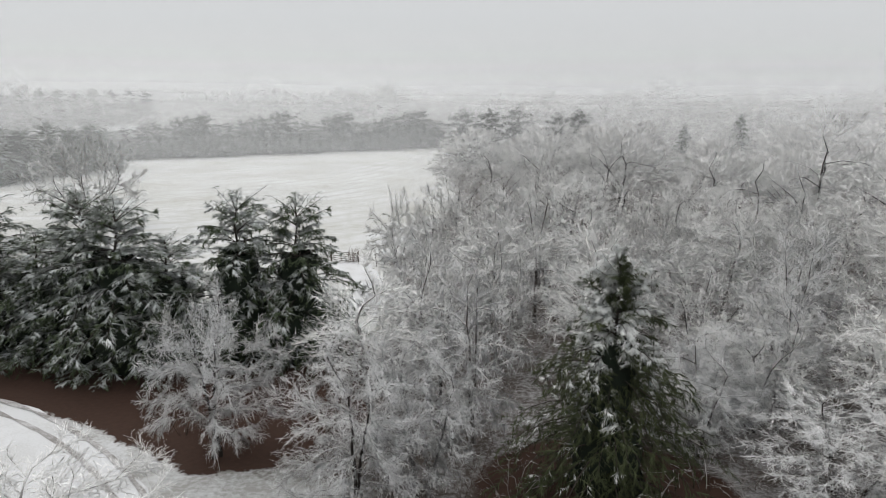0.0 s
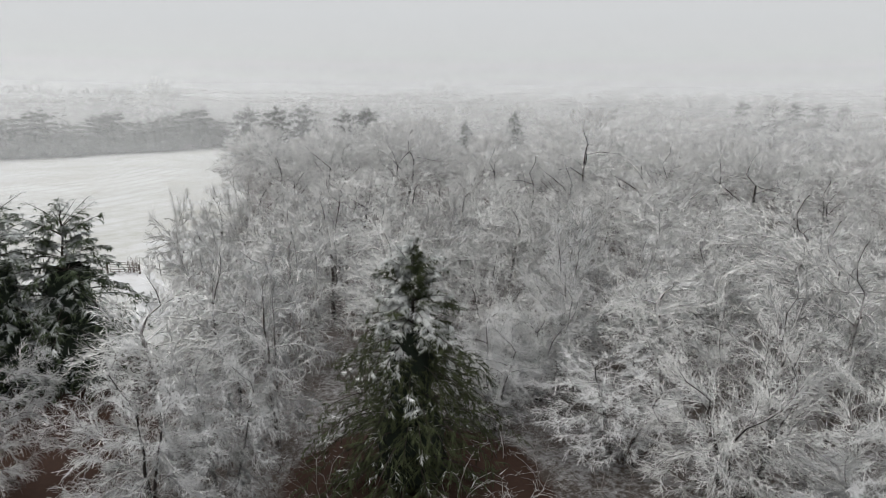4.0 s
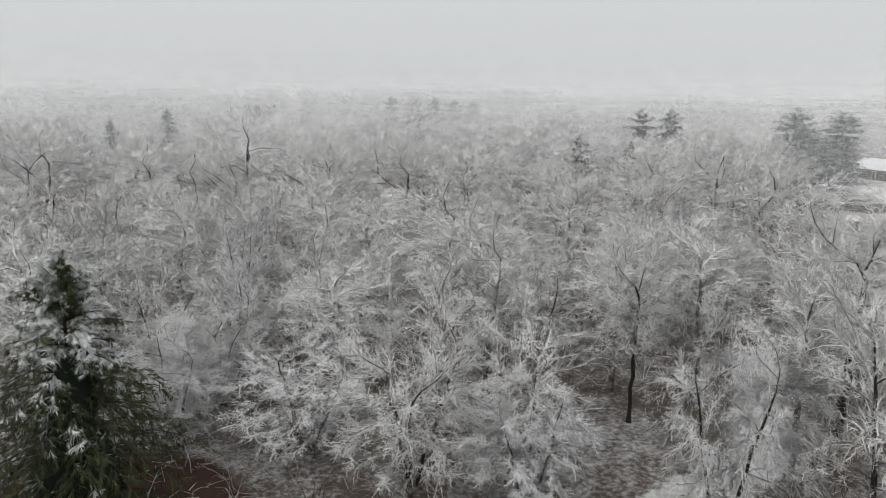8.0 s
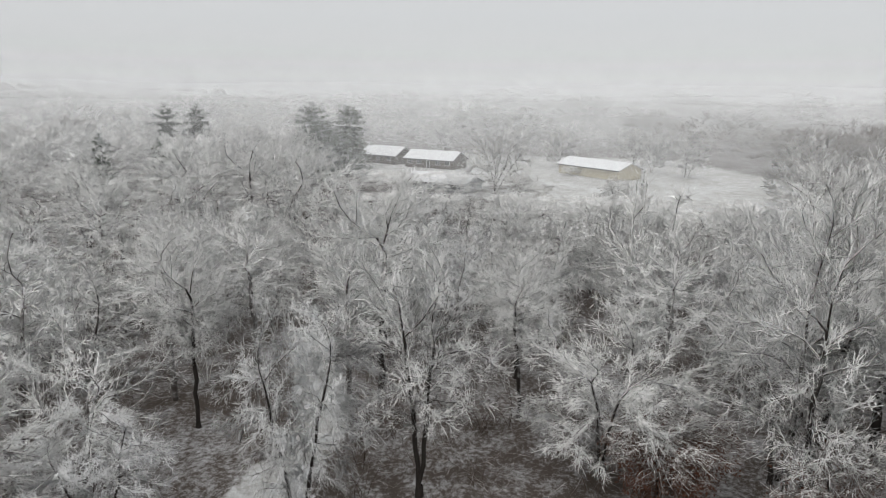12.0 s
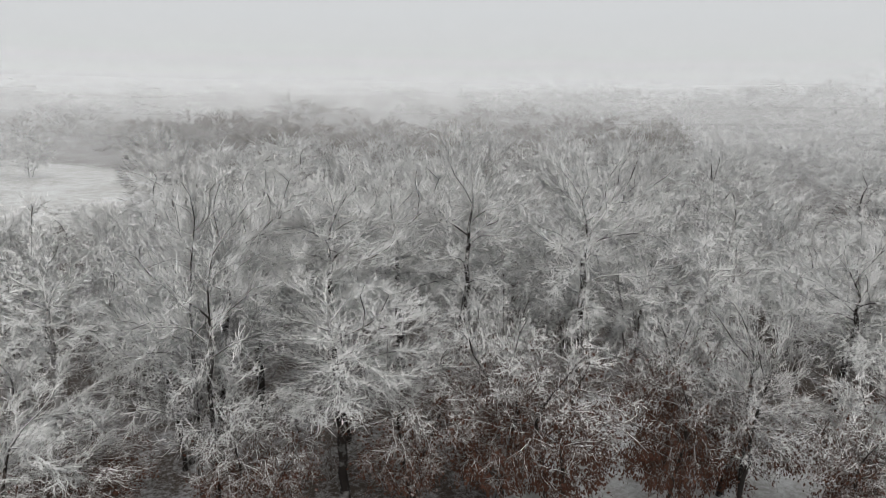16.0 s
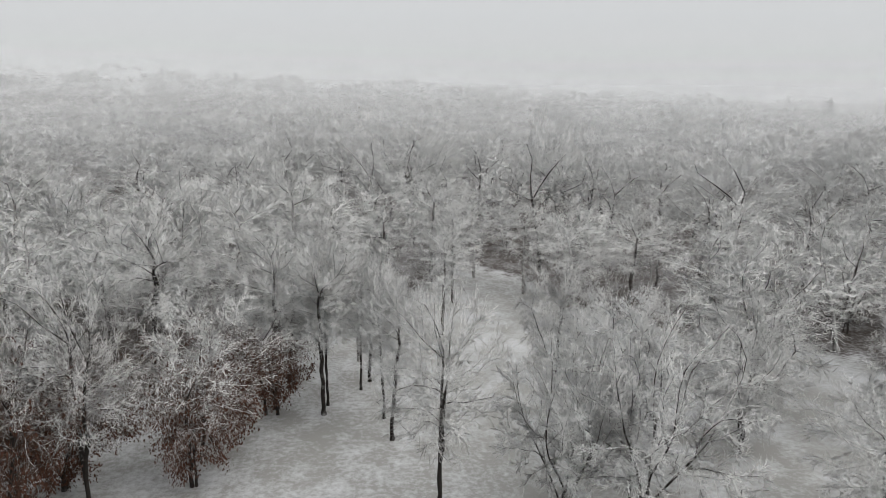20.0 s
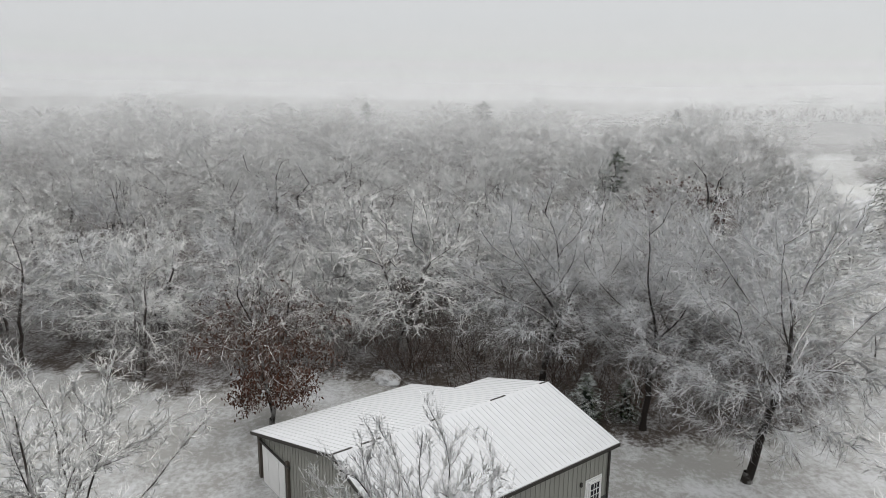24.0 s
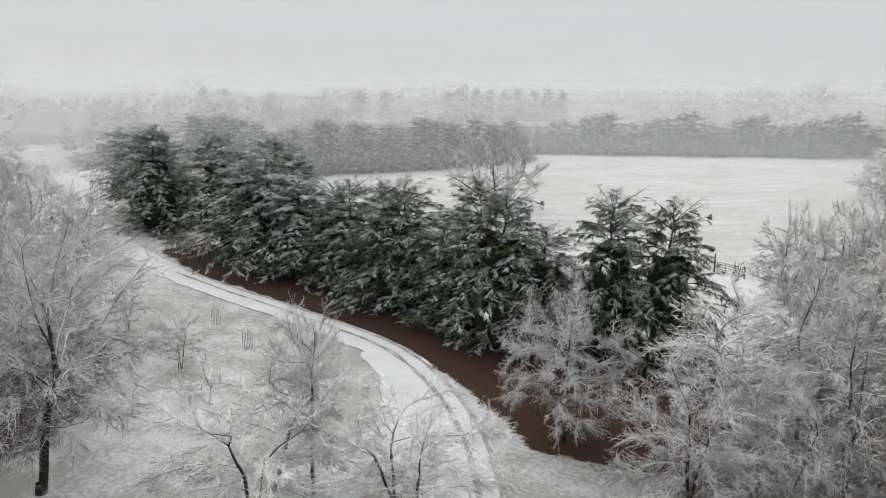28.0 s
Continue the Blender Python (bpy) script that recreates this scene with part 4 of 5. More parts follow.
# ---- conifers ----
def pine_model(seed, h, w, whorls, per, subs, blades, low=0.04, slim=0.8, blade=0.03, heart=0.5, length=0.34, bare=0.90):
    """A white pine: whorls of boughs that rise and then hang, set with drooping sprays of needles, and a thin leader."""
    rng = np.random.default_rng(seed)
    R = w / 2
    k = 8
    s = np.linspace(0, 1, k)
    stem = np.zeros((1, k, 3))
    stem[0, :, 2] = -0.2 + (h + 0.2) * s
    stem[0, 1:, :2] += rng.normal(size=(k - 1, 2)) * 0.008 * h
    wood = [tubes(stem, np.array([h * 0.016]), np.array([0.02]), 6)]
    P, L = [], []
    for i in range(whorls):
        u = low + (0.975 - low) * (i / (whorls - 1)) ** 0.92
        reach = R * (1 - u) ** slim * (0.62 + 0.38 * min(1, u / 0.16))
        turn0 = rng.uniform(0, 6.28)
        for j in range(per if u < bare else 4):
            a = turn0 + (j + rng.uniform(-0.35, 0.35)) * 2 * math.pi / (per if u < bare else 4)
            ln = max(0.3, reach * rng.choice((0.62, 0.82, 1.0, 1.12, 1.28)) * rng.uniform(0.92, 1.08))
            z0 = h * (u + rng.normal() * 0.008)
            t = np.linspace(0, 1, 6)
            lift = 0.42 + 0.9 * max(0, u - 0.65) / 0.35
            r = ln * t * (0.62 if u > bare else 1.0)
            z = z0 + ln * (lift * t - (0.66 * (1 - max(0, u - 0.6) / 0.4)) * t ** 2)
            P.append(np.stack([r * math.cos(a), r * math.sin(a), z], 1))
            L.append(ln)
    P, L = np.array(P), np.array(L)
    wood.append(tubes(P, 0.010 * L + 0.010, np.full(len(P), 0.007), 4))
    Q, LQ = shoots(P, np.maximum(L, 0.35), subs, 0.16, 1.0, 0.85, 0.34, 0.02, -0.30, 3, rng, 0.75)
    LQ = np.clip(LQ, 0.14, 0.9)
    nb, LN = shoots(Q, np.full(len(Q), length), blades, 0.05, 1.0, 0.75, 1.0, -0.10, -0.35, 2, rng)
    hub = np.repeat(Q[:, 1] - np.array([0, 0, 0.22]), blades, axis=0)
    # the leader and its last shoots are thin
    keep = rng.random(len(nb)) < np.clip((1.0 - nb[:, 0, 2] / h) / 0.10, 0.15, 1.0)
    nb, hub = nb[keep], hub[keep]
    v, f = slivers(nb, blade * rng.uniform(0.7, 1.3, len(nb)), rng)
    N = tufted(v, np.repeat(hub, 3, axis=0), R, h * 0.35, h * 0.65, 3, seed, 0.25, 1.0, 0.35)
    # the shade inside the tree, painted as a ragged near-black inner cone
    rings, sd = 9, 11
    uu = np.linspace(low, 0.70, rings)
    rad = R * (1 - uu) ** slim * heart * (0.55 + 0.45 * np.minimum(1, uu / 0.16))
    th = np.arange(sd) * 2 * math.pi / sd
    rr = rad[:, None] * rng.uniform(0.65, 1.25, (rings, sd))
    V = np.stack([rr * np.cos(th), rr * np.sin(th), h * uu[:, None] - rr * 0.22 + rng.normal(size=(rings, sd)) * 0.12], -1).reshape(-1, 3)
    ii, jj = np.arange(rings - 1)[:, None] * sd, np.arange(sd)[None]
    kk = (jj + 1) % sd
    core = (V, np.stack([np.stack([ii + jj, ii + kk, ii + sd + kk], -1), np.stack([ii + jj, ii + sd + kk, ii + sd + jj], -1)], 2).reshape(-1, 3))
    return join(wood), (v, f, N), core


PINES = {
    "near": dict(h=13, w=9.6, whorls=25, per=7, subs=16, blades=28, slim=0.72, blade=0.019, heart=0.40, length=0.27),
    "row": dict(h=12, w=8.2, whorls=15, per=7, subs=13, blades=24, slim=0.46, blade=0.026, heart=0.40, length=0.30, bare=0.93),
    "spruce": dict(h=12, w=5, whorls=16, per=5, subs=6, blades=9, slim=0.75, blade=0.05, heart=0.35, length=0.45),
    "hedge": dict(h=11, w=7.4, whorls=11, per=6, subs=8, blades=10, slim=0.48, blade=0.055, heart=0.38, length=0.5),
}
PINE_LABEL = {"near": "big dark pine with clumps of snow on drooping boughs", "row": "broad dark-green pine with drooping frosted boughs",
              "spruce": "slender dark conifer with frosted tips", "hedge": "far pine in the grey windbreak row"}


def pine(kind, x, y, h, w, variant=0):
    rnd = random.Random(f"p{x:.1f},{y:.1f}")
    p = PINES[kind]
    w = w * {"row": 1.42, "hedge": 1.35}.get(kind, 1.0)
    room = w / 2
    w *= 0.9 if kind == "near" else 1.0
    key = ("pine", kind, variant)
    m = pose(x, y, float(terrain(np.float64(x), np.float64(y))), 0, 0, rnd.uniform(0, 360)) @ Matrix.Diagonal((w / p["w"], w / p["w"], h / p["h"], 1))
    SPOTS.append((x, y, room))
    if key not in made:
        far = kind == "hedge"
        wood, green, core = pine_model(900 + variant * 13 + list(PINES).index(kind) * 5, **p)
        root = new("pine_tree")
        child("trunk", tri_mesh("trunk", *wood, pine_wood), root)
        child("inner_crown", tri_mesh("inner_crown", *core, shade_core_mat), root, "dark inner cone standing in for the shade among the needles")
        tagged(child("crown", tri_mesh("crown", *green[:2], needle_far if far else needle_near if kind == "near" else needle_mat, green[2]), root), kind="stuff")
        tagged(root, PINE_LABEL[kind], "pine tree", "windbreak pines" if far else "pines by the drive")
        root.matrix_basis = m
        made[key] = root
        return root
    src = made[key]
    keep = src.scale.copy()
    src.scale = (1, 1, 1)
    ob = copy_thing(src, m)
    src.scale = keep
    return ob


pine("near", 8.2, 31.4, 13.1, 11.6)
# the row along the drive
for i, (x, y, h, w) in enumerate(((-10.8, 50.5, 12.3, 7.5), (-15.2, 50.3, 12.6, 8), (-20.5, 50.0, 9.5, 8), (-23.2, 48.4, 12.3, 8.5), (-26.5, 49.8, 12.8, 9), (-31.0, 51.5, 9.5, 8.5),
                                  (-35.5, 51.6, 11.8, 9), (-38.5, 52.5, 11.3, 8.5), (-43.5, 53.5, 11.0, 8.5), (-47.5, 55.5, 10.2, 8.5), (-51.5, 54.5, 10.6, 9), (-57.5, 55.5, 12.6, 11), (-63.7, 57.5, 13.0, 11), (-60.0, 62, 12.5, 10))):
    pine("row", x, y, h, w, i % 3)
for i, (x, y, h, w) in enumerate(((-86.2, 61.5, 14.6, 11), (-93, 66, 13.5, 11), (-81, 68, 13.5, 10), (-120, 78.5, 12.4, 10), (-103, 74, 12.5, 10), (-76, 75, 13, 9))):
    pine("row", x, y, h, w, (i + 1) % 3)
for i in range(9):
    pine("row", -118 + 2.2 * i, 122 + 3.9 * i + (i % 2) * 3, 11.0 + (i * 37 % 20) / 10, 10.5, i % 2)
for i in range(5):
    pine("row", -127 - 8 * i, 118 + 2 * i, 12 + (i * 7 % 5) / 3, 11, i % 2)
pine("hedge", -98.5, 161, 10.8, 11, 0)
pine("hedge", -93, 175, 10, 10, 1)
for x, y, h in ((-104, 164, 12), (-102, 169, 11.5), (-99.5, 176, 12.5), (-97, 182, 11), (-94, 187, 12), (-92.5, 192, 10.5)):
    pine("row", x, y, h, 9.5, int(h) % 3)
# the windbreak along the far side of the field
for i in range(34):
    s = i / 33
    x, y = -97 + 94 * s, 213 + 53 * s ** 0.9
    pine("hedge", x + (i * 29 % 7) / 4, y + (i * 17 % 9) / 2, 9.6 + (i * 53 % 47) / 10 * (i % 5 != 3), 7.6 + (i * 31 % 40) / 10, i % 3)
for i in range(9):
    a = math.radians(328 + i * 1.15)
    pine("hedge", (395 + i % 3 * 9) * math.sin(a), (395 + i % 3 * 9) * math.cos(a), 15.5 + (i * 5 % 4) / 2, 10, i % 2)
for a, r, h in ((309, 400, 17), (310.5, 410, 16), (321, 380, 17), (323, 385, 16), (314, 390, 15)):
    pine("hedge", r * math.sin(math.radians(a)), r * math.cos(math.radians(a)), h, 11, 0)
# conifers that stand among the bare woods, far off in the mist
for kind, x, y, h, w in (("hedge", 14, 208, 15.5, 12), ("hedge", 22, 214, 16, 12), ("hedge", 6, 214, 15, 12), ("hedge", 33, 205, 14.5, 9), ("hedge", 38.5, 200, 15.5, 11), ("spruce", 80, 190, 15, 9), ("spruce", 60, 175, 13, 8),
                         ("hedge", 193, 230, 15.5, 9), ("hedge", 200, 222, 14.5, 10), ("hedge", 206, 217, 15, 9), ("hedge", 212, 211, 14.5, 10), ("hedge", 218, 206, 14, 10), ("spruce", 107, 74, 12.7, 8), ("spruce", 128, 76, 10.5, 7),
                         ("row", 172, 59.5, 16.5, 11), ("row", 183, 53, 16, 11), ("row", 160, 49, 11, 10), ("row", 166, 55, 13, 10), ("hedge", 173, 100, 15.5, 9), ("hedge", 180, 95, 15.5, 8),
                         ("spruce", -205, -290, 15, 12), ("spruce", -262, -268, 15, 12), ("spruce", -270, -256, 15, 11), ("spruce", -96, 22, 12.5, 9), ("spruce", -230, 70, 15, 10), ("spruce", -300, -40, 15, 12), ("hedge", -310, 10, 15, 12)):
    pine(kind, x, y, h, w, abs(int(x)) % 2)


# ---- the woods between: trees set at random, clear of the open ground ----
def inside(poly, x, y):
    c = False
    for (x0, y0), (x1, y1) in zip(poly, poly[1:] + poly[:1]):
        if (y0 > y) != (y1 > y) and x < (x1 - x0) * (y - y0) / (y1 - y0) + x0:
            c = not c
    return c


BARN_PLOT = [(-30, 12), (-42, -2), (-33, -14), (-20, -2)]
PINE_PLOT = [(-3, 40), (-5, 57), (-66, 66), (-130, 90), (-130, 70), (-60, 46), (-20, 38)]


def is_open(x, y):
    return any(inside(p, x, y) for p in (LAWN, FIELD, HOUSE_YARD, BARN_PLOT, PINE_PLOT))


rw = random.Random(11)
tries = 0
while tally['all'] < 298 and tries < 60000:
    tries += 1
    r = 30 + 42 * rw.random() ** 0.8
    be = rw.uniform(0, 2 * math.pi)
    x, y = r * math.sin(be), r * math.cos(be)
    if is_open(x, y) or inside([(22, 10), (60, 16), (60, 22), (22, 18)], x, y):
        continue
    need = 1.6 + r * 0.020 if r > 47 else 2.6
    if any((x - a) ** 2 + (y - b_) ** 2 < (need + rr * (0.42 if r > 47 else 0.62)) ** 2 for a, b_, rr in SPOTS):
        continue
    deg = math.degrees(be)
    tallish = 100 < deg < 175
    greyer = 235 < deg < 320
    kind = rw.choices(("round", "tall", "bushy", "dark", "weep"), (1, 1, 2, 4, 3) if greyer else (5, 5 + 3 * tallish, 3, 2, 0))[0]
    h = rw.uniform(9.0, 12.8) + (2.0 if tallish else 0)
    if 74 < deg < 109:
        h = min(h, 20.5 - r * 0.146)
    plant(kind, x, y, h, rw.uniform(7.0, 10.5), 1, rw.randrange(3))


# ---- far woods, one mass to the horizon ----
def far_woods():
    rng = np.random.default_rng(5)
    models, timber = [], []
    for i in range(12):
        tier = i // 4
        trunk, limb, fine, tw, D, hub = grow(400 + i, 12, 9.5, 0.24, 0.4, 1, 90, 2, 0.0, 0.08, 1.5, 0.025, 2, 0.8)
        A, hubs = sprays(rng, 4.75, 6.4, 5.6, 4.4, (680, 390, 170)[tier], 0.0, (0.80, 0.95, 1.25)[tier], 4, 0.55)
        v, t = slivers(A, (0.0145, 0.026, 0.042)[tier] * rng.uniform(0.7, 1.4, len(A)), rng)
        q = tufted(v, np.repeat(hubs, 3, axis=0), 4.75, 6.4, 5.6, 3, i, 0.15, 0.4, 1.0)
        models.append((v, t, q))
        timber.append(join([trunk] + limb[:6]) if tier == 0 else None)
    stands = {}
    cells = []
    r = 70.0
    while r < 500:
        gap = 7.8 + max(0, r - 100) * 0.034 + max(0, r - 230) * 0.012
        m = int(2 * math.pi * r / gap)
        for j in range(m):
            cells.append((r + rng.uniform(-0.5, 0.5) * gap, (j + rng.uniform(-0.5, 0.5)) / m * 2 * math.pi, gap))
        r += gap * 1.12
    for r, be, gap in cells:
        x, y = r * math.sin(be), r * math.cos(be)
        if is_open(x, y) or (r < 130 and any((x - a) ** 2 + (y - b_) ** 2 < 16 for a, b_, _ in SPOTS)):
            continue
        if -160 < x < 4 and 60 < y < 330 and r < 330 and rng.random() < 0.72:
            continue
        tier = 0 if r < 112 else 1 if r < 215 else 2
        pick = int(rng.integers(4)) + 4 * tier
        a = rng.uniform(0, 6.28)
        s = gap / 6.8
        sw = rng.choice((0.6, 0.8, 0.95, 1.1, 1.35)) * rng.uniform(0.9, 1.1) * s ** 0.75
        sh = (0.56 + 0.42 * sw / s ** 0.75) * rng.uniform(0.86, 1.14)
        c, d = math.cos(a) * sw, math.sin(a) * sw
        z = float(terrain(np.float64(x), np.float64(y)))
        sh *= 1.0 + 0.45 * noise.noise(Vector((x / 40, y / 40, 0)))
        deg = math.degrees(be)
        if deg > 295 and r > 300:
            sh *= 1.3
        if 288 < deg < 303 and 225 < r < 330:
            sh = 1.3
        if 72 < deg < 109 and r < 200:
            sh = min(sh, (20.5 - r * 0.146 if r < 125 else 18.5 - r * 0.098) / 12)
            if sh < 0.22:
                continue
        dull = 97 + 5 * noise.noise(Vector((r / 30, 3, 0))) < deg < 150 and 140 < r < 300 + 40 * noise.noise(Vector((deg / 6, 0, 1)))
        bright = deg < 84 + 10 * noise.noise(Vector((r / 50, 0, 0))) or deg > 352 or (r < 105 and deg < 200)

        own = rng.normal() * 0.26

        def add(stand, v, t, q=None):
            V, T, N, F = stands.setdefault(stand, ([], [], [], []))
            F.append(np.full(len(v), own, dtype=np.float32))
            if q is not None:
                e0, e1 = math.cos(a), math.sin(a)
                N.append(np.stack([q[:, 0] * e0 - q[:, 1] * e1, q[:, 0] * e1 + q[:, 1] * e0, q[:, 2]], 1))
            V.append(np.stack([v[:, 0] * c - v[:, 1] * d + x, v[:, 0] * d + v[:, 1] * c + y, v[:, 2] * sh + z], 1))
            T.append(t)

        add("dull" if dull else "bright" if bright else "grey", *models[pick])
        if tier == 0:
            add("timber", *timber[pick])
    for stand, (V, T, N, F) in stands.items():
        V, T = join(list(zip(V, T)))
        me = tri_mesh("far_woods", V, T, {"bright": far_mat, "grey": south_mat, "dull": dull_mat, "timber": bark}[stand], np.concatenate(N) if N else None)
        me.attributes.new("rime", "FLOAT", "POINT").data.foreach_set("value", np.concatenate(F))
        text = {"bright": "rime-white bare woods reaching to the foggy horizon", "grey": "grey thinly frosted woods fading into fog", "dull": "grey-brown woods with little frost in the mist", "timber": "dark trunks and limbs of the far woods"}[stand]
        tagged(new("far_woods", me), text, "woods", kind="stuff")


far_woods()


# ---- undergrowth: saplings and brush too many to tell apart ----
def undergrowth():
    rng = np.random.default_rng(8)
    models = []
    for i in range(5):
        trunk, limb, fine, tw, D, hub = grow(600 + i, 4.2, 5.0, 0.04, 0.5, 6, 90, 2, 0.01, 0.12, 1.5, 0.012, 1, 0.4)
        D = D[rng.random(len(D)) < 0.20]
        models.append(join([slivers(D, 0.017 * rng.uniform(0.7, 1.5, len(D)), rng), trunk] + limb))
    near, far = ([], []), ([], [])
    n_ = 0
    while n_ < 520:
        r = 27 + 60 * rng.random() ** 0.8
        be = rng.uniform(0, 2 * math.pi)
        x, y = r * math.sin(be), r * math.cos(be)
        if is_open(x, y) or inside([(20, 10), (60, 12), (60, 20), (20, 18)], x, y):
            continue
        v, t = models[rng.integers(5)]
        a, sw, sh = rng.uniform(0, 6.28), rng.uniform(0.7, 1.3), rng.uniform(0.35, 0.9)
        c, d = math.cos(a) * sw, math.sin(a) * sw
        V, T = near if r < 46 else far
        V.append(np.stack([v[:, 0] * c - v[:, 1] * d + x, v[:, 0] * d + v[:, 1] * c + y, v[:, 2] * sh * (1.0 if r < 46 else 1.6)], 1))
        T.append(t)
        n_ += 1
    edge_ = [(-39, 20), (-38, 10), (-42, 1), (-48, -8), (-47, -16), (-60, -18), (-64, 0), (-62, 22), (-50, 25)]
    n_ = 0
    while n_ < 170:
        x, y = rng.uniform(-64, -37), rng.uniform(-18, 25)
        if not inside(edge_, x, y):
            continue
        v, t = models[rng.integers(5)]
        a, sw, sh = rng.uniform(0, 6.28), rng.uniform(0.7, 1.3), rng.uniform(0.5, 1.2)
        c, d = math.cos(a) * sw, math.sin(a) * sw
        near[0].append(np.stack([v[:, 0] * c - v[:, 1] * d + x, v[:, 0] * d + v[:, 1] * c + y, v[:, 2] * sh], 1))
        near[1].append(t)
        n_ += 1
    for (V, T), mat, text in ((near, under_mat, "tangled brown brush on the woodland floor"), (far, sapling_mat, "crowded frosted saplings between the trees")):
        V, T = join(list(zip(V, T)))
        tagged(new("undergrowth", tri_mesh("undergrowth", V, T, mat)), text, "undergrowth", kind="stuff")


undergrowth()


# ---- the barn ----
def prism(bm, pts, x0, x1):
    """A profile in y and z, drawn out along x."""
    a = [bm.verts.new((x0, y, z)) for y, z in pts]
    c = [bm.verts.new((x1, y, z)) for y, z in pts]
    bm.faces.new(a)
    bm.faces.new(c[::-1])
    for i in range(len(pts)):
        j = (i + 1) % len(pts)
        bm.faces.new((a[i], a[j], c[j], c[i]))
    return bm


def window(parent, m, w, h, cols, rows, frame_mat=None):
    """A window in a wall's local frame m: casing, pane, muntins. x along the wall, y outwards."""
    fm_ = frame_mat or white_paint
    win = part("window", boxed(0, 0.01, 0, w + 0.2, 0.06, h + 0.2, 0.015), fm_, parent)
    win.matrix_local = m
    part("pane", boxed(0, 0.045, 0, w, 0.02, h), glass, win)
    for i in range(1, cols):
        part("muntin", boxed(-w / 2 + w * i / cols, 0.062, 0, 0.03, 0.02, h), fm_, win)
    for i in range(1, rows):
        part("muntin", boxed(0, 0.064, -h / 2 + h * i / rows, w, 0.02, 0.03), fm_, win)
    return win


def barn():
    root = tagged(new("barn"), "olive-grey metal barn with a ribbed snow-covered roof", "barn")
    L, W, ZR, ZE, EXT, NOTCH = 12.68, 4.71, 5.09, 3.7, 4.15, 2.46
    sl = (ZR - ZE) / W
    zx = ZE - sl * EXT
    inn = 0.3
    # walls
    wall_r = part("wall", boxed(L / 2, W - inn - 0.08, ZE / 2 - 0.1, L - 2 * inn, 0.16, ZE), siding, root)
    part("wall", prism(bmesh.new(), [(-W + inn, -0.2), (W - inn, -0.2), (W - inn, ZE), (0, ZR - 0.12), (-W + inn, ZE)], inn, inn + 0.16), siding, root)
    gable = part("wall", prism(bmesh.new(), [(-W - EXT + inn, -0.2), (W - inn, -0.2), (W - inn, ZE), (0, ZR - 0.12), (-W - EXT + inn, zx)], L - inn - 0.16, L - inn), siding, root)
    part("wall", boxed((inn + NOTCH) / 2, -W + inn + 0.08, ZE / 2 - 0.1, NOTCH - inn, 0.16, ZE), siding, root)
    part("wall", prism(bmesh.new(), [(-W - EXT + inn, -0.2), (-W + inn, -0.2), (-W + inn, ZE - 0.1), (-W - EXT + inn, zx)], NOTCH, NOTCH + 0.16), siding, root)
    part("wall", boxed((NOTCH + L - inn) / 2, -W - EXT + inn + 0.08, zx / 2 - 0.1, L - inn - NOTCH, 0.16, zx), siding, root)
    # dark skirting panels, set proud of the walls
    part("wainscot", boxed(L / 2, W - inn + 0.012, 0.42, L - 2 * inn, 0.024, 0.96), wainscot, wall_r, "dark skirting panel")
    part("wainscot", boxed(inn - 0.012, 0, 0.42, 0.024, 2 * (W - inn), 0.96), wainscot, root, "dark skirting panel")
    part("corner_trim", boxed(inn - 0.02, W - inn + 0.02, ZE / 2, 0.1, 0.1, ZE), dark_trim, root)
    part("corner_trim", boxed(L - inn + 0.02, -W - EXT + inn - 0.02, zx / 2, 0.1, 0.1, zx), dark_trim, root)
    # siding ribs on the near gable and the long wall
    y = -W - EXT + inn + 0.15
    while y < W - inn:
        top = ZR - 0.14 - sl * abs(y) if y > -W else ZE - 0.02 - sl * (-y - W)
        part("siding_rib", boxed(L - inn + 0.012, y, top / 2, 0.03, 0.035, top), siding, gable)
        y += 0.3
    x = inn + 0.4
    while x < L - inn:
        part("siding_rib", boxed(x, W - inn + 0.012, (ZE + 0.92) / 2, 0.035, 0.03, ZE - 0.96), siding, wall_r)
        x += 0.3
    # roof: two slopes, the far one carried down over the lean-to
    th = 0.14
    east = part("roof_slope", prism(bmesh.new(), [(0, ZR), (W + 0.05, ZE - 0.015), (W + 0.05, ZE - 0.015 - th), (0, ZR - th)], 0, L), roof_snow, root)
    west = part("roof_slope", prism(bmesh.new(), [(0, ZR), (-W, ZE), (-W, ZE - th), (0, ZR - th)], 0, L), roof_snow, root)
    lean = part("roof_slope", prism(bmesh.new(), [(-W, ZE), (-W - EXT, zx), (-W - EXT, zx - th), (-W, ZE - th)], NOTCH, L), roof_snow, root)
    rib = bpy.data.meshes.new("roof_rib")
    bm = box(bmesh.new(), 0, 0.5, 0.0, 0.04, 1.0, 0.03, 0.006)
    bm.to_mesh(rib)
    bm.free()
    rib.materials.append(rib_mat)
    ang = math.atan(sl)
    x = 0.16
    while x < L - 0.1:
        for slope, y0, z0, ln, sg, ok in ((east, 0.12, ZR - 0.12 * sl, W - 0.2, 1, True), (west, -0.12, ZR - 0.12 * sl, W - 0.2, -1, True), (lean, -W - 0.05, ZE - 0.05 * sl, EXT - 0.1, -1, x > NOTCH + 0.1)):
            if ok:
                o = child("roof_rib", rib, slope)
                o.matrix_local = Matrix.Translation((x, y0, z0 + 0.002)) @ Matrix.Rotation(-ang * sg, 4, "X") @ Matrix.Diagonal((1, sg * ln / math.cos(ang), 1, 1))
        x += 0.305
    rnd = random.Random(3)
    x = 0.05
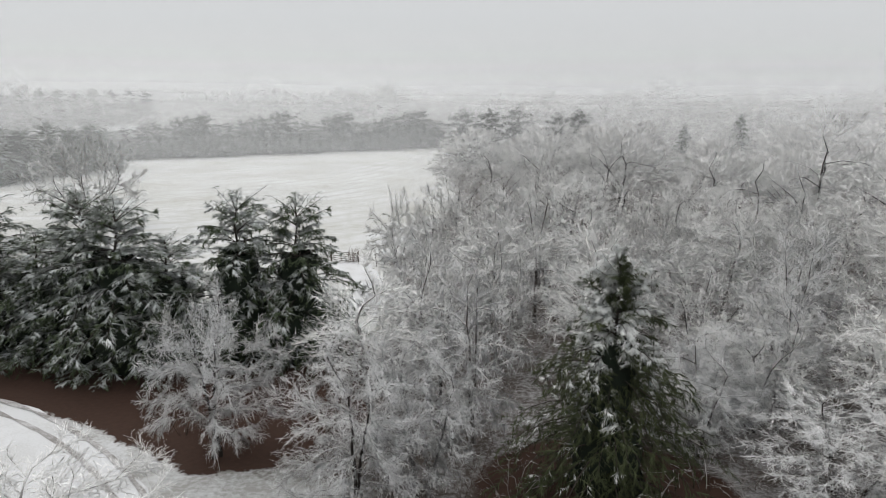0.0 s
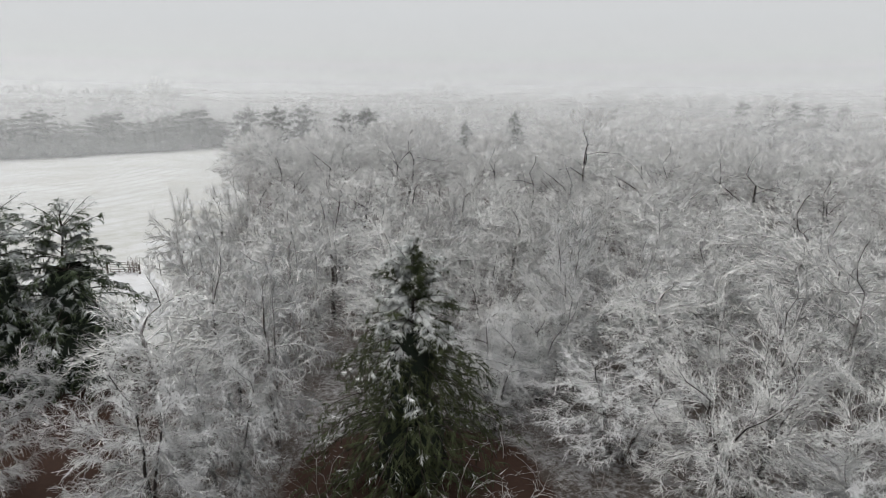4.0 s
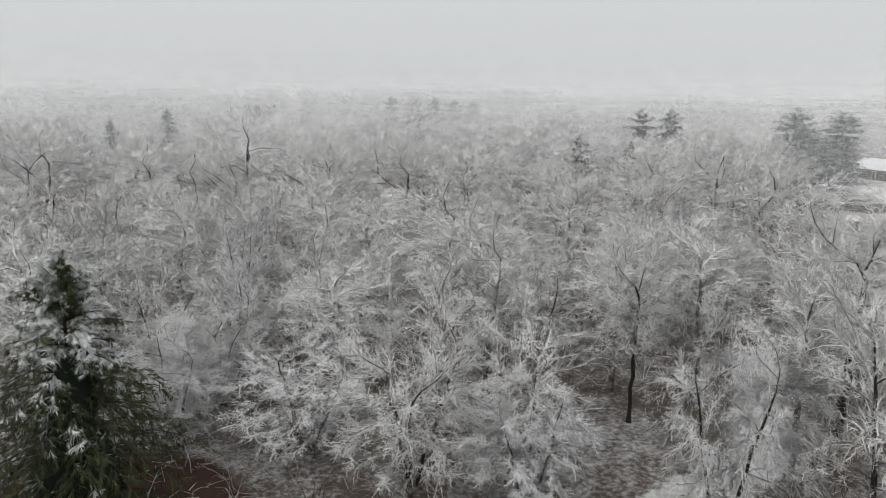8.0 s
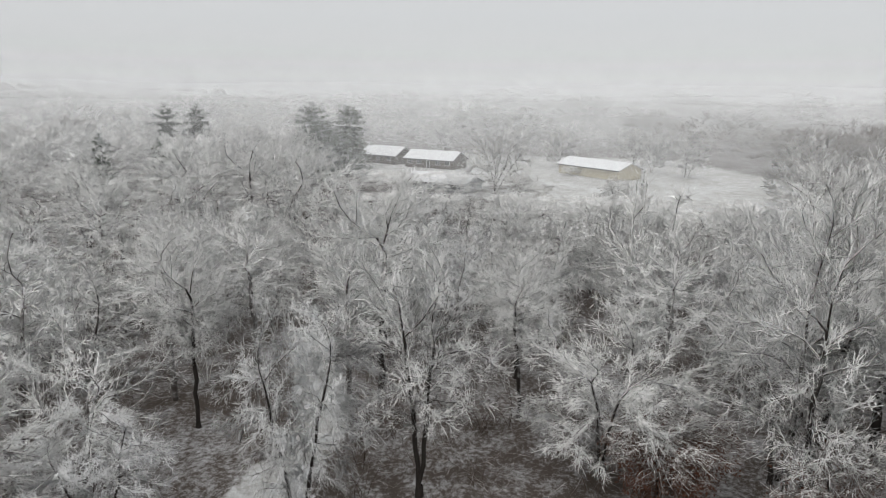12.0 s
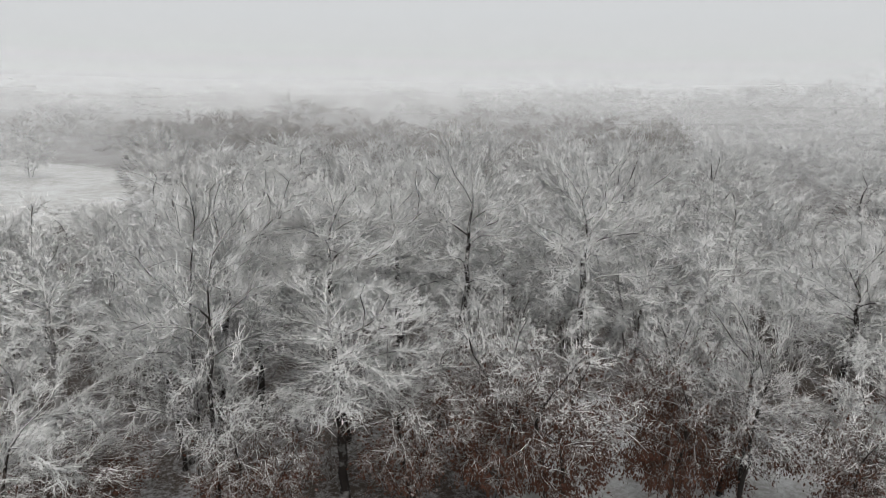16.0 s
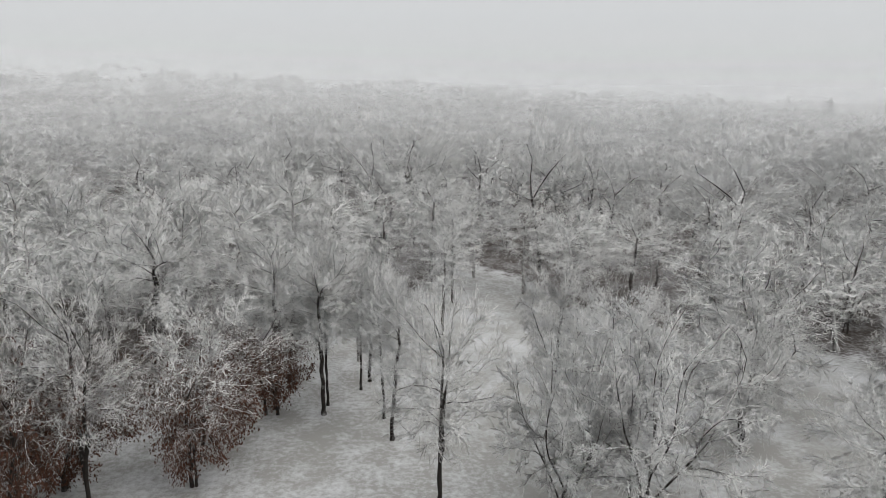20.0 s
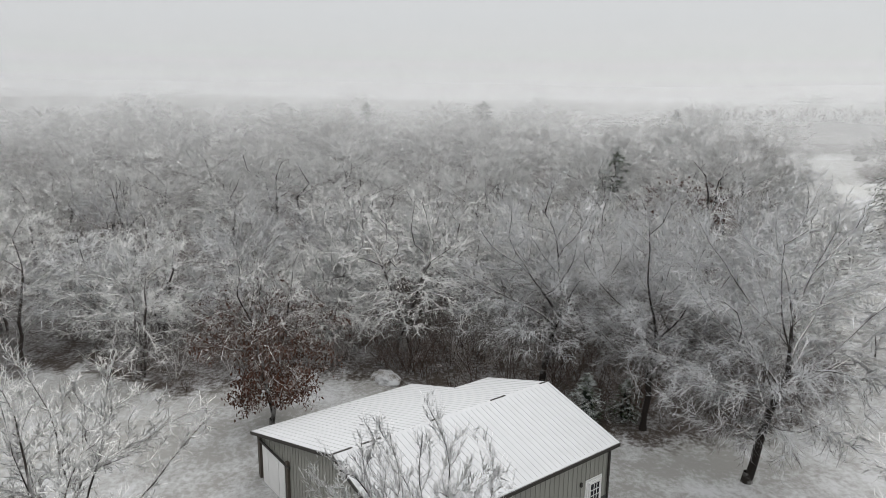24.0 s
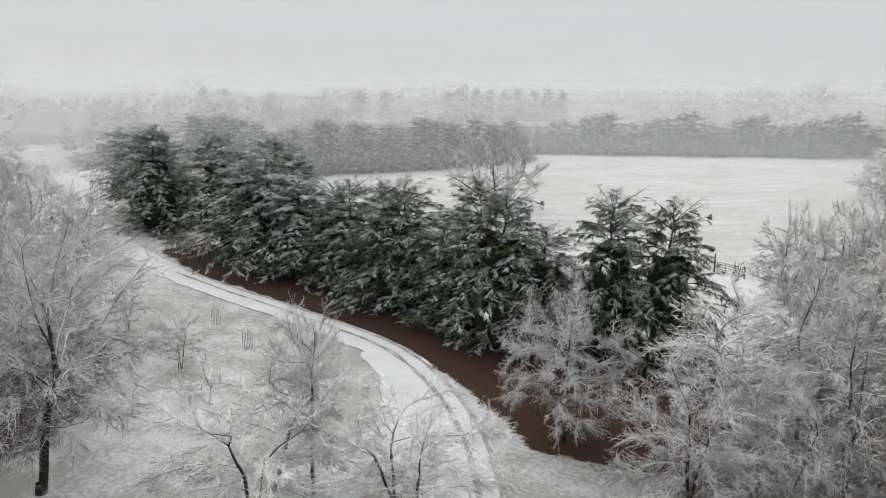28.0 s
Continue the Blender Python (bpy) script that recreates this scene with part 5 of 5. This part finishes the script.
    while x < L - 0.5:
        ln = rnd.uniform(0.35, 1.1)
        if rnd.random() < 0.62:
            part("ridge_cap", boxed(x + ln / 2, -0.05, ZR + 0.015, ln, 0.10, 0.03, 0.01), dark_trim, root)
        x += ln + rnd.uniform(0.05, 0.5)
    part("eave_trim", boxed(L / 2, W + 0.075, ZE - 0.13, L, 0.05, 0.16), dark_trim, root)
    part("eave_trim", boxed((L + NOTCH) / 2, -W - EXT - 0.03, zx - 0.1, L - NOTCH, 0.05, 0.14), dark_trim, root)
    for sg in (1, -1):
        ln = W if sg > 0 else W + EXT
        for xx in (L + 0.025, -0.025):
            l2 = W if xx < 0 else ln
            o = part("rake_trim", boxed(0, l2 / 2 / math.cos(ang), -0.09, 0.05, l2 / math.cos(ang), 0.15), dark_trim, root)
            o.matrix_local = Matrix.Translation((xx, 0, ZR)) @ Matrix.Diagonal((1, sg, 1, 1)) @ Matrix.Rotation(-ang, 4, "X")
    # big white door in the near gable, its dark posts, and the window by the far corner
    door = part("sliding_door", boxed(L - inn + 0.09, -W - EXT + 2.25, 1.05, 0.06, 2.6, 2.15, 0.02), white_paint, root, "white sliding door")
    part("door_track", boxed(L - inn + 0.13, -W - EXT + 2.4, 2.2, 0.08, 3.6, 0.1), dark_trim, root)
    for yy in (-0.62, 0.62):
        part("door_batten", boxed(L - inn + 0.13, -W - EXT + 2.25 + yy, 1.05, 0.03, 0.1, 2.1), white_paint, door)
    for yy in (-W - EXT + 0.55, -W - EXT + 3.85):
        part("door_post", boxed(L - inn + 0.06, yy, 1.2, 0.16, 0.2, 2.4, 0.01), old_wood, root)
    entry = part("door", boxed(1.35, W - inn + 0.05, 1.02, 0.98, 0.07, 2.08, 0.01), white_paint, root, "white panelled side door with a paned window")
    part("door_frame", boxed(1.35, W - inn + 0.03, 1.06, 1.14, 0.05, 2.2), white_paint, entry)
    window(entry, pose(1.35, W - inn + 0.10, 1.48, 0, 0, 0), 0.58, 0.88, 3, 3)
    window(wall_r, pose(7.4, W - inn + 0.03, 1.75, 0, 0, 0), 0.75, 1.15, 3, 3)
    part("wall_lamp", boxed(2.25, W - inn + 0.06, 2.1, 0.14, 0.12, 0.22, 0.03), dark_trim, root)
    root.matrix_basis = pose(-33.18, 5.38, 0, 0, 0, -50.85)
    return root


barn()


# ---- houses and sheds in the distance ----
def house(name, x, y, turn, ln, wd, eave, ridge, mat, label, wins=4, chimney=False, door=True):
    """A low gabled house under snow, its long wall facing local -y."""
    root = tagged(new(name), label, "house" if name == "house" else "shed")
    t = 0.2
    part("wall", boxed(0, -wd / 2 + t / 2, eave / 2 - 0.2, ln, t, eave + 0.4), mat, root)
    part("wall", boxed(0, wd / 2 - t / 2, eave / 2 - 0.2, ln, t, eave + 0.4), mat, root)
    for sx in (-1, 1):
        part("wall", prism(bmesh.new(), [(-wd / 2 + t, -0.4), (wd / 2 - t, -0.4), (wd / 2 - t, eave), (0, ridge - 0.15), (-wd / 2 + t, eave)], sx * (ln / 2 - t) if sx < 0 else ln / 2 - t, sx * ln / 2), mat, root)
    o = 0.55
    dz = (ridge - eave) / (wd / 2) * o
    for sg in (-1, 1):
        slope = part("roof_slope", prism(bmesh.new(), [(0, ridge), (sg * (wd / 2 + o), eave - dz), (sg * (wd / 2 + o), eave - dz - 0.22), (0, ridge - 0.22)], -ln / 2 - o, ln / 2 + o), roof_snow, root, "snow-covered roof slope")
        part("fascia", boxed(0, sg * (wd / 2 + o + 0.03), eave - dz - 0.2, ln + 2 * o, 0.06, 0.2), dark_trim, slope)
    for i in range(wins):
        xx = -ln / 2 + ln * (i + 0.5) / wins
        if door and i == wins // 2:
            d = part("door", boxed(xx, -wd / 2 - 0.03, 1.0, 0.95, 0.07, 2.05, 0.01), dark_trim, root)
            part("door_frame", boxed(xx, -wd / 2 - 0.01, 1.04, 1.15, 0.05, 2.2), white_paint, d)
        else:
            window(root, pose(xx, -wd / 2 - 0.03, eave * 0.58, 0, 0, 180), 1.3, 1.05, 2, 1)
    if chimney:
        c = part("chimney", boxed(ln * 0.2, 0.3, ridge + 0.1, 0.8, 0.6, 1.6, 0.03), stone_mat, root)
        part("chimney_cap", boxed(ln * 0.2, 0.3, ridge + 0.95, 0.95, 0.75, 0.12), roof_snow, c)
    root.matrix_basis = pose(x, y, 0, 0, 0, turn)
    return root


house("house", 190.5, 30.5, -112, 15, 8, 2.7, 4.6, brown_siding, "low brown ranch house with a snowy roof", 5, True)
house("house", 199.5, 46.5, -118, 13, 8, 2.8, 4.9, brown_siding, "brown side wing of the ranch house under snow", 3)
house("shed", 146, 21.5, -116, 15, 7, 2.0, 3.4, grey_siding, "long low outbuilding with a white snowy roof", 3, False, False)
house("shed", 179.6, -13.0, -137.5, 20.5, 8, 2.7, 4.2, tan_siding, "tan metal shed with a snow-covered roof", 0, False)
for x, y, turn, mat, lab in ((-199, 156, 40, grey_siding, "pale house half hidden behind pines in fog"), (-158, 139, 35, grey_siding, "small grey outbuilding with a snowy roof"), (-213, 138, 55, brown_siding, "brown house beside the road in the mist"),
                             (-120, 352, 12, grey_siding, "grey farmhouse beyond the windbreak in fog"), (-95, 335, 8, grey_siding, "long pale barn beyond the windbreak"), (-70, 372, 20, brown_siding, "distant house with a snowy roof in fog"),
                             (-150, 330, 25, grey_siding, "pale house beyond the windbreak with a snowy roof"), (-228, 290, 30, grey_siding, "distant pale house among misty trees")):
    house("house", x, y, turn, 14, 8.5, 2.9, 5.2, mat, lab, 4)
house("shed", -4.5, 288, 0, 9, 4, 1.9, 2.9, white_paint, "small white trailer-like shed at the field's far corner", 2, False, False)


# ---- fence, gate and small yard things ----
def post(x, y, h, r, label, mat=None):
    bm = bmesh.new()
    g_ = bmesh.ops.create_cone(bm, cap_ends=True, segments=8, radius1=r * 1.1, radius2=r * 0.9, depth=h + 0.4, matrix=Matrix.Translation((0, 0, h / 2 - 0.2)))
    rnd = random.Random(x * 7 + y)
    for v in bm.verts:
        v.co.x += rnd.gauss(0, r * 0.06)
        v.co.y += rnd.gauss(0, r * 0.06)
        if v.co.z > h * 0.5:
            v.co.z += rnd.uniform(-0.03, 0.03)
    me = bpy.data.meshes.new("fence_post")
    bm.to_mesh(me)
    bm.free()
    me.materials.append(mat or old_wood)
    o = tagged(new("fence_post", me), label, "fence post", "field fence posts")
    o.matrix_basis = pose(x, y, 0, rnd.gauss(0, 2), rnd.gauss(0, 2), 0)
    return o


LINE = [(-58, 93.5), (-52, 92.4), (-46, 91), (-41, 90.2), (-35.8, 89.4), (-30.5, 88), (-25.3, 86.6), (-20.5, 85.2), (-15.9, 83.9), (-13.7, 82.9)]
EAST = [(-10.2, 81.4), (-7.9, 80.2), (-5, 79)]
for x, y in LINE[:-1] + EAST[1:]:
    post(x, y, 1.5, 0.045, "slim weathered fence post at the field's edge")
post(-13.7, 82.9, 2.2, 0.10, "tall leaning wooden gate post")
post(-10.2, 81.4, 1.5, 0.10, "stout wooden gate post")
post(-25.7, 87.9, 2.0, 0.13, "tall dark wooden corner post")
for run in (LINE, EAST):
    for z in (0.4, 0.75, 1.1):
        cu = bpy.data.curves.new("fence_wire", "CURVE")
        cu.dimensions, cu.bevel_depth, cu.bevel_resolution = "3D", 0.012, 0
        sp = cu.splines.new("POLY")
        sp.points.add(len(run) - 1)
        for p, (x, y) in zip(sp.points, run):
            p.co = (x, y, z, 1)
        cu.materials.append(galvanised)
        tagged(new("fence_wire", cu), "thin frosted fence wire along the field", "fence wire", "field fence wires")


def gate():
    root = tagged(new("farm_gate"), "old rusty tube farm gate closed in the fence line", "gate")
    ln = 3.2
    for i, z in enumerate((0.25, 0.5, 0.78, 1.08, 1.3)):
        bm = bmesh.new()
        bmesh.ops.create_cone(bm, cap_ends=True, segments=8, radius1=0.03, radius2=0.03, depth=ln, matrix=Matrix.Translation((ln / 2, 0, z)) @ Matrix.Rotation(math.pi / 2, 4, "Y"))
        part("rail", bm, old_wood, root)
    for x in (0.02, ln * 0.33, ln * 0.67, ln - 0.02):
        bm = bmesh.new()
        bmesh.ops.create_cone(bm, cap_ends=True, segments=8, radius1=0.028, radius2=0.028, depth=1.2, matrix=Matrix.Translation((x, 0.0, 0.75)))
        part("stile", bm, old_wood, root)
    part("latch", boxed(ln + 0.05, 0, 0.9, 0.14, 0.04, 0.06), galvanised, root)
    root.matrix_basis = pose(-13.4, 82.75, 0, 0, 0, -23)


gate()


def brush(name, x, y, h, w, count, mat, label, seed, cat="bush"):
    """A clump of thin upright stems, one mesh."""
    rng = np.random.default_rng(seed)
    k = 4
    a = rng.uniform(0, 6.28, count)
    r0 = rng.random(count) ** 0.5 * w * 0.28
    s = np.linspace(0, 1, k)
    P = np.zeros((count, k, 3))
    out = r0[:, None] + (w / 2 - r0 * 0.6)[:, None] * (s ** 1.5)[None] * rng.uniform(0.3, 1.1, (count, 1))
    P[..., 0], P[..., 1] = np.cos(a)[:, None] * out, np.sin(a)[:, None] * out
    P[..., 2] = h * s[None] * rng.uniform(0.5, 1.0, (count, 1)) - 0.05
    L = np.full(count, h * 0.8)
    B, LB = shoots(P, L, 7, 0.3, 1.0, 0.6, 0.35, 0.1, 0.05, 2, rng)
    me = tri_mesh(name, *join([tubes(P, np.full(count, 0.02), np.full(count, 0.008), 3), spikes(B, 0.012)]), mat)
    o = tagged(new(name, me), label, cat)
    o.matrix_basis = pose(x, y, 0)
    return o


brush("bush", -10.9, 82.4, 2.0, 1.5, 22, brush_mat, "twiggy brown bush beside the farm gate", 1)
brush("bush", -15.0, 83.6, 0.8, 2.2, 30, brush_mat, "low dead weeds along the gate", 2)
brush("bush", -12.2, 82.0, 0.6, 2.6, 30, brush_mat, "low dead weeds under the farm gate", 3)
brush("bush", -40.2, 11.8, 3.0, 3.4, 60, brush_mat, "dark twiggy shrub beside the barn", 4)
brush("bush", -36.5, 88.0, 0.5, 5.0, 40, brush_mat, "low dead weeds in the field corner", 6)
brush("bush", -55, 101, 0.7, 6.0, 40, brush_mat, "weeds at the foot of the field tree", 7)
k = 0
for x, y, h, w in ((-46, -14, 2.6, 5), (-48.5, -9, 3, 6), (-47, -3, 2.6, 5.5), (-47, 2, 3.0, 5), (-46, 7.5, 2.6, 5), (-51, -6, 3, 6), (-52, 1, 3.2, 6), (-44, 13.5, 2.6, 5), (-42, 17, 2.2, 4.5), (-48, 17, 3, 6), (-51, 11, 3, 6), (-50, -14, 3, 6)):
    k += 1
    brush("bush", x, y, h, w, 60, brush_mat, "dense dark-brown brush at the edge of the lawn", 20 + k)
pine("spruce", -38.9, 8.6, 3.2, 3.0, 0)
pine("spruce", -39.6, 11.2, 2.6, 2.6, 1)


def mound():
    bm = bmesh.new()
    bmesh.ops.create_icosphere(bm, subdivisions=4, radius=1.0)
    for v in bm.verts:
        n1 = noise.noise(v.co * 2.1) * 0.22 + noise.noise(v.co * 5.0) * 0.09
        v.co = Vector((v.co.x * 2.2, v.co.y * 1.5, max(-0.1, v.co.z * 1.0))) * (1 + n1)
    me = bpy.data.meshes.new("snowy_mound")
    bm.to_mesh(me)
    bm.free()
    me.materials.append(heap_mat)
    tagged(new("snowy_mound", me), "snow-covered heap behind the barn", "heap").matrix_basis = pose(-44.8, -4.4, -0.05, 0, 0, 30) @ Matrix.Diagonal((0.62, 0.62, 0.6, 1))


mound()


def tree_cage(x, y):
    root = tagged(new("tree_cage"), "small wire cage round a sapling on the lawn", "tree cage")
    for i in range(6):
        a = i * math.pi / 3
        bm = bmesh.new()
        bmesh.ops.create_cone(bm, cap_ends=True, segments=6, radius1=0.02, radius2=0.02, depth=1.5, matrix=Matrix.Translation((0.38 * math.cos(a), 0.38 * math.sin(a), 0.7)))
        part("stake", bm, galvanised, root)
    for z in (0.3, 0.8, 1.3):
        P = np.array([[(0.38 * math.cos(i * math.pi / 6), 0.38 * math.sin(i * math.pi / 6), z), (0.38 * math.cos((i + 1) * math.pi / 6), 0.38 * math.sin((i + 1) * math.pi / 6), z)] for i in range(12)])
        child("hoop", tri_mesh("hoop", *tubes(P, np.full(12, 0.012), np.full(12, 0.012), 4), galvanised), root)
    child("sapling", tri_mesh("sapling", *tubes(np.array([[[0, 0, 0], [0.03, 0, 0.8], [0, 0.05, 1.7]]]), np.array([0.02]), np.array([0.006]), 5), bark), root)
    root.matrix_basis = pose(x, y, 0)


tree_cage(-39.3, 35.7)
tree_cage(-46.0, 38.2)


def road_sign():
    root = tagged(new("road_sign"), "small pale sign on a post beside the far road", "sign")
    part("sign_post", boxed(0, 0, 1.4, 0.14, 0.14, 2.8, 0.02), old_wood, root)
    part("sign_board", boxed(0, -0.1, 2.7, 2.4, 0.06, 1.3, 0.02), white_paint, root)
    part("sign_bar", boxed(0, -0.14, 2.9, 1.8, 0.02, 0.16), dark_trim, root)
    part("sign_bar", boxed(0, -0.14, 2.5, 1.4, 0.02, 0.16), dark_trim, root)
    root.matrix_basis = pose(-203, 132, 0, 0, 0, 57)


road_sign()
ribbon("road", [(-230, 40), (-231, 85), (-231, 113), (-231, 131), (-234, 160), (-242, 210), (-262, 290)], 7.0, 0.06, drive_mat, "snow-covered country road in the mist", "road", 0.05, 0.1)
ribbon("farm_track", [(-16, 57), (-9, 63), (-7.5, 70), (-10.5, 79), (-11.5, 84)], 4.2, 0.055, drive_mat, "snowy farm track up to the gate", "track", 0.02, 0.3)


# ---- mist: added see-through shells standing in for haze, denser with the distance ----
def haze_shell_material(name, cover):
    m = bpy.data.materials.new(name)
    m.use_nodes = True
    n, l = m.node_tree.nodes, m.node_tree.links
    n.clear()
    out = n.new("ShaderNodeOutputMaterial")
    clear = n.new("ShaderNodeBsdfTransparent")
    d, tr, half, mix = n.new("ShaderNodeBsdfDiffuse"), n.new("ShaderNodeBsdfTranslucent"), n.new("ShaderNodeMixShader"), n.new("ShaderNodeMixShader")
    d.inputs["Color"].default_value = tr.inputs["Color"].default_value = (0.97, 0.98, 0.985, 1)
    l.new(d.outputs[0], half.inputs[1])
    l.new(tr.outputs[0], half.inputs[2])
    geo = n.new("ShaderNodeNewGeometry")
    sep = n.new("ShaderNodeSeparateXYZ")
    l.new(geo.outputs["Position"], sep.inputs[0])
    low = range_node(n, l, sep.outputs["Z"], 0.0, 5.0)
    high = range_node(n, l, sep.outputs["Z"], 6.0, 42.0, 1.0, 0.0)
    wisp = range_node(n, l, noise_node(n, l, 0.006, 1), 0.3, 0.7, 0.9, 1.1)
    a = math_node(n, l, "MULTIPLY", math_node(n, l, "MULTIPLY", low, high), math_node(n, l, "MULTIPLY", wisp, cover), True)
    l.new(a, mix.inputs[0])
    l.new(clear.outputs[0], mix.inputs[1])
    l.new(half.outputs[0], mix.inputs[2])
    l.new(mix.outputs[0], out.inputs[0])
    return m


def haze_shell(r, cover):
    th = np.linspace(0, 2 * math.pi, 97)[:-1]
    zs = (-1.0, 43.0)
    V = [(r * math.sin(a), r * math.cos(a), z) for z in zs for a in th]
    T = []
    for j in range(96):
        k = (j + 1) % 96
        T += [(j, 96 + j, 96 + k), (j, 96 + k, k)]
    tagged(new("haze_shell", tri_mesh("haze_shell", V, T, haze_shell_material("fog", cover))), "see-through pale shell that stands in for fog haze", "fog", kind="structure")


# rings centred near the camera, each veiling what lies beyond it
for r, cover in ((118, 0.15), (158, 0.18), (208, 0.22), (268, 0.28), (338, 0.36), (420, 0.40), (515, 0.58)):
    haze_shell(r, cover)
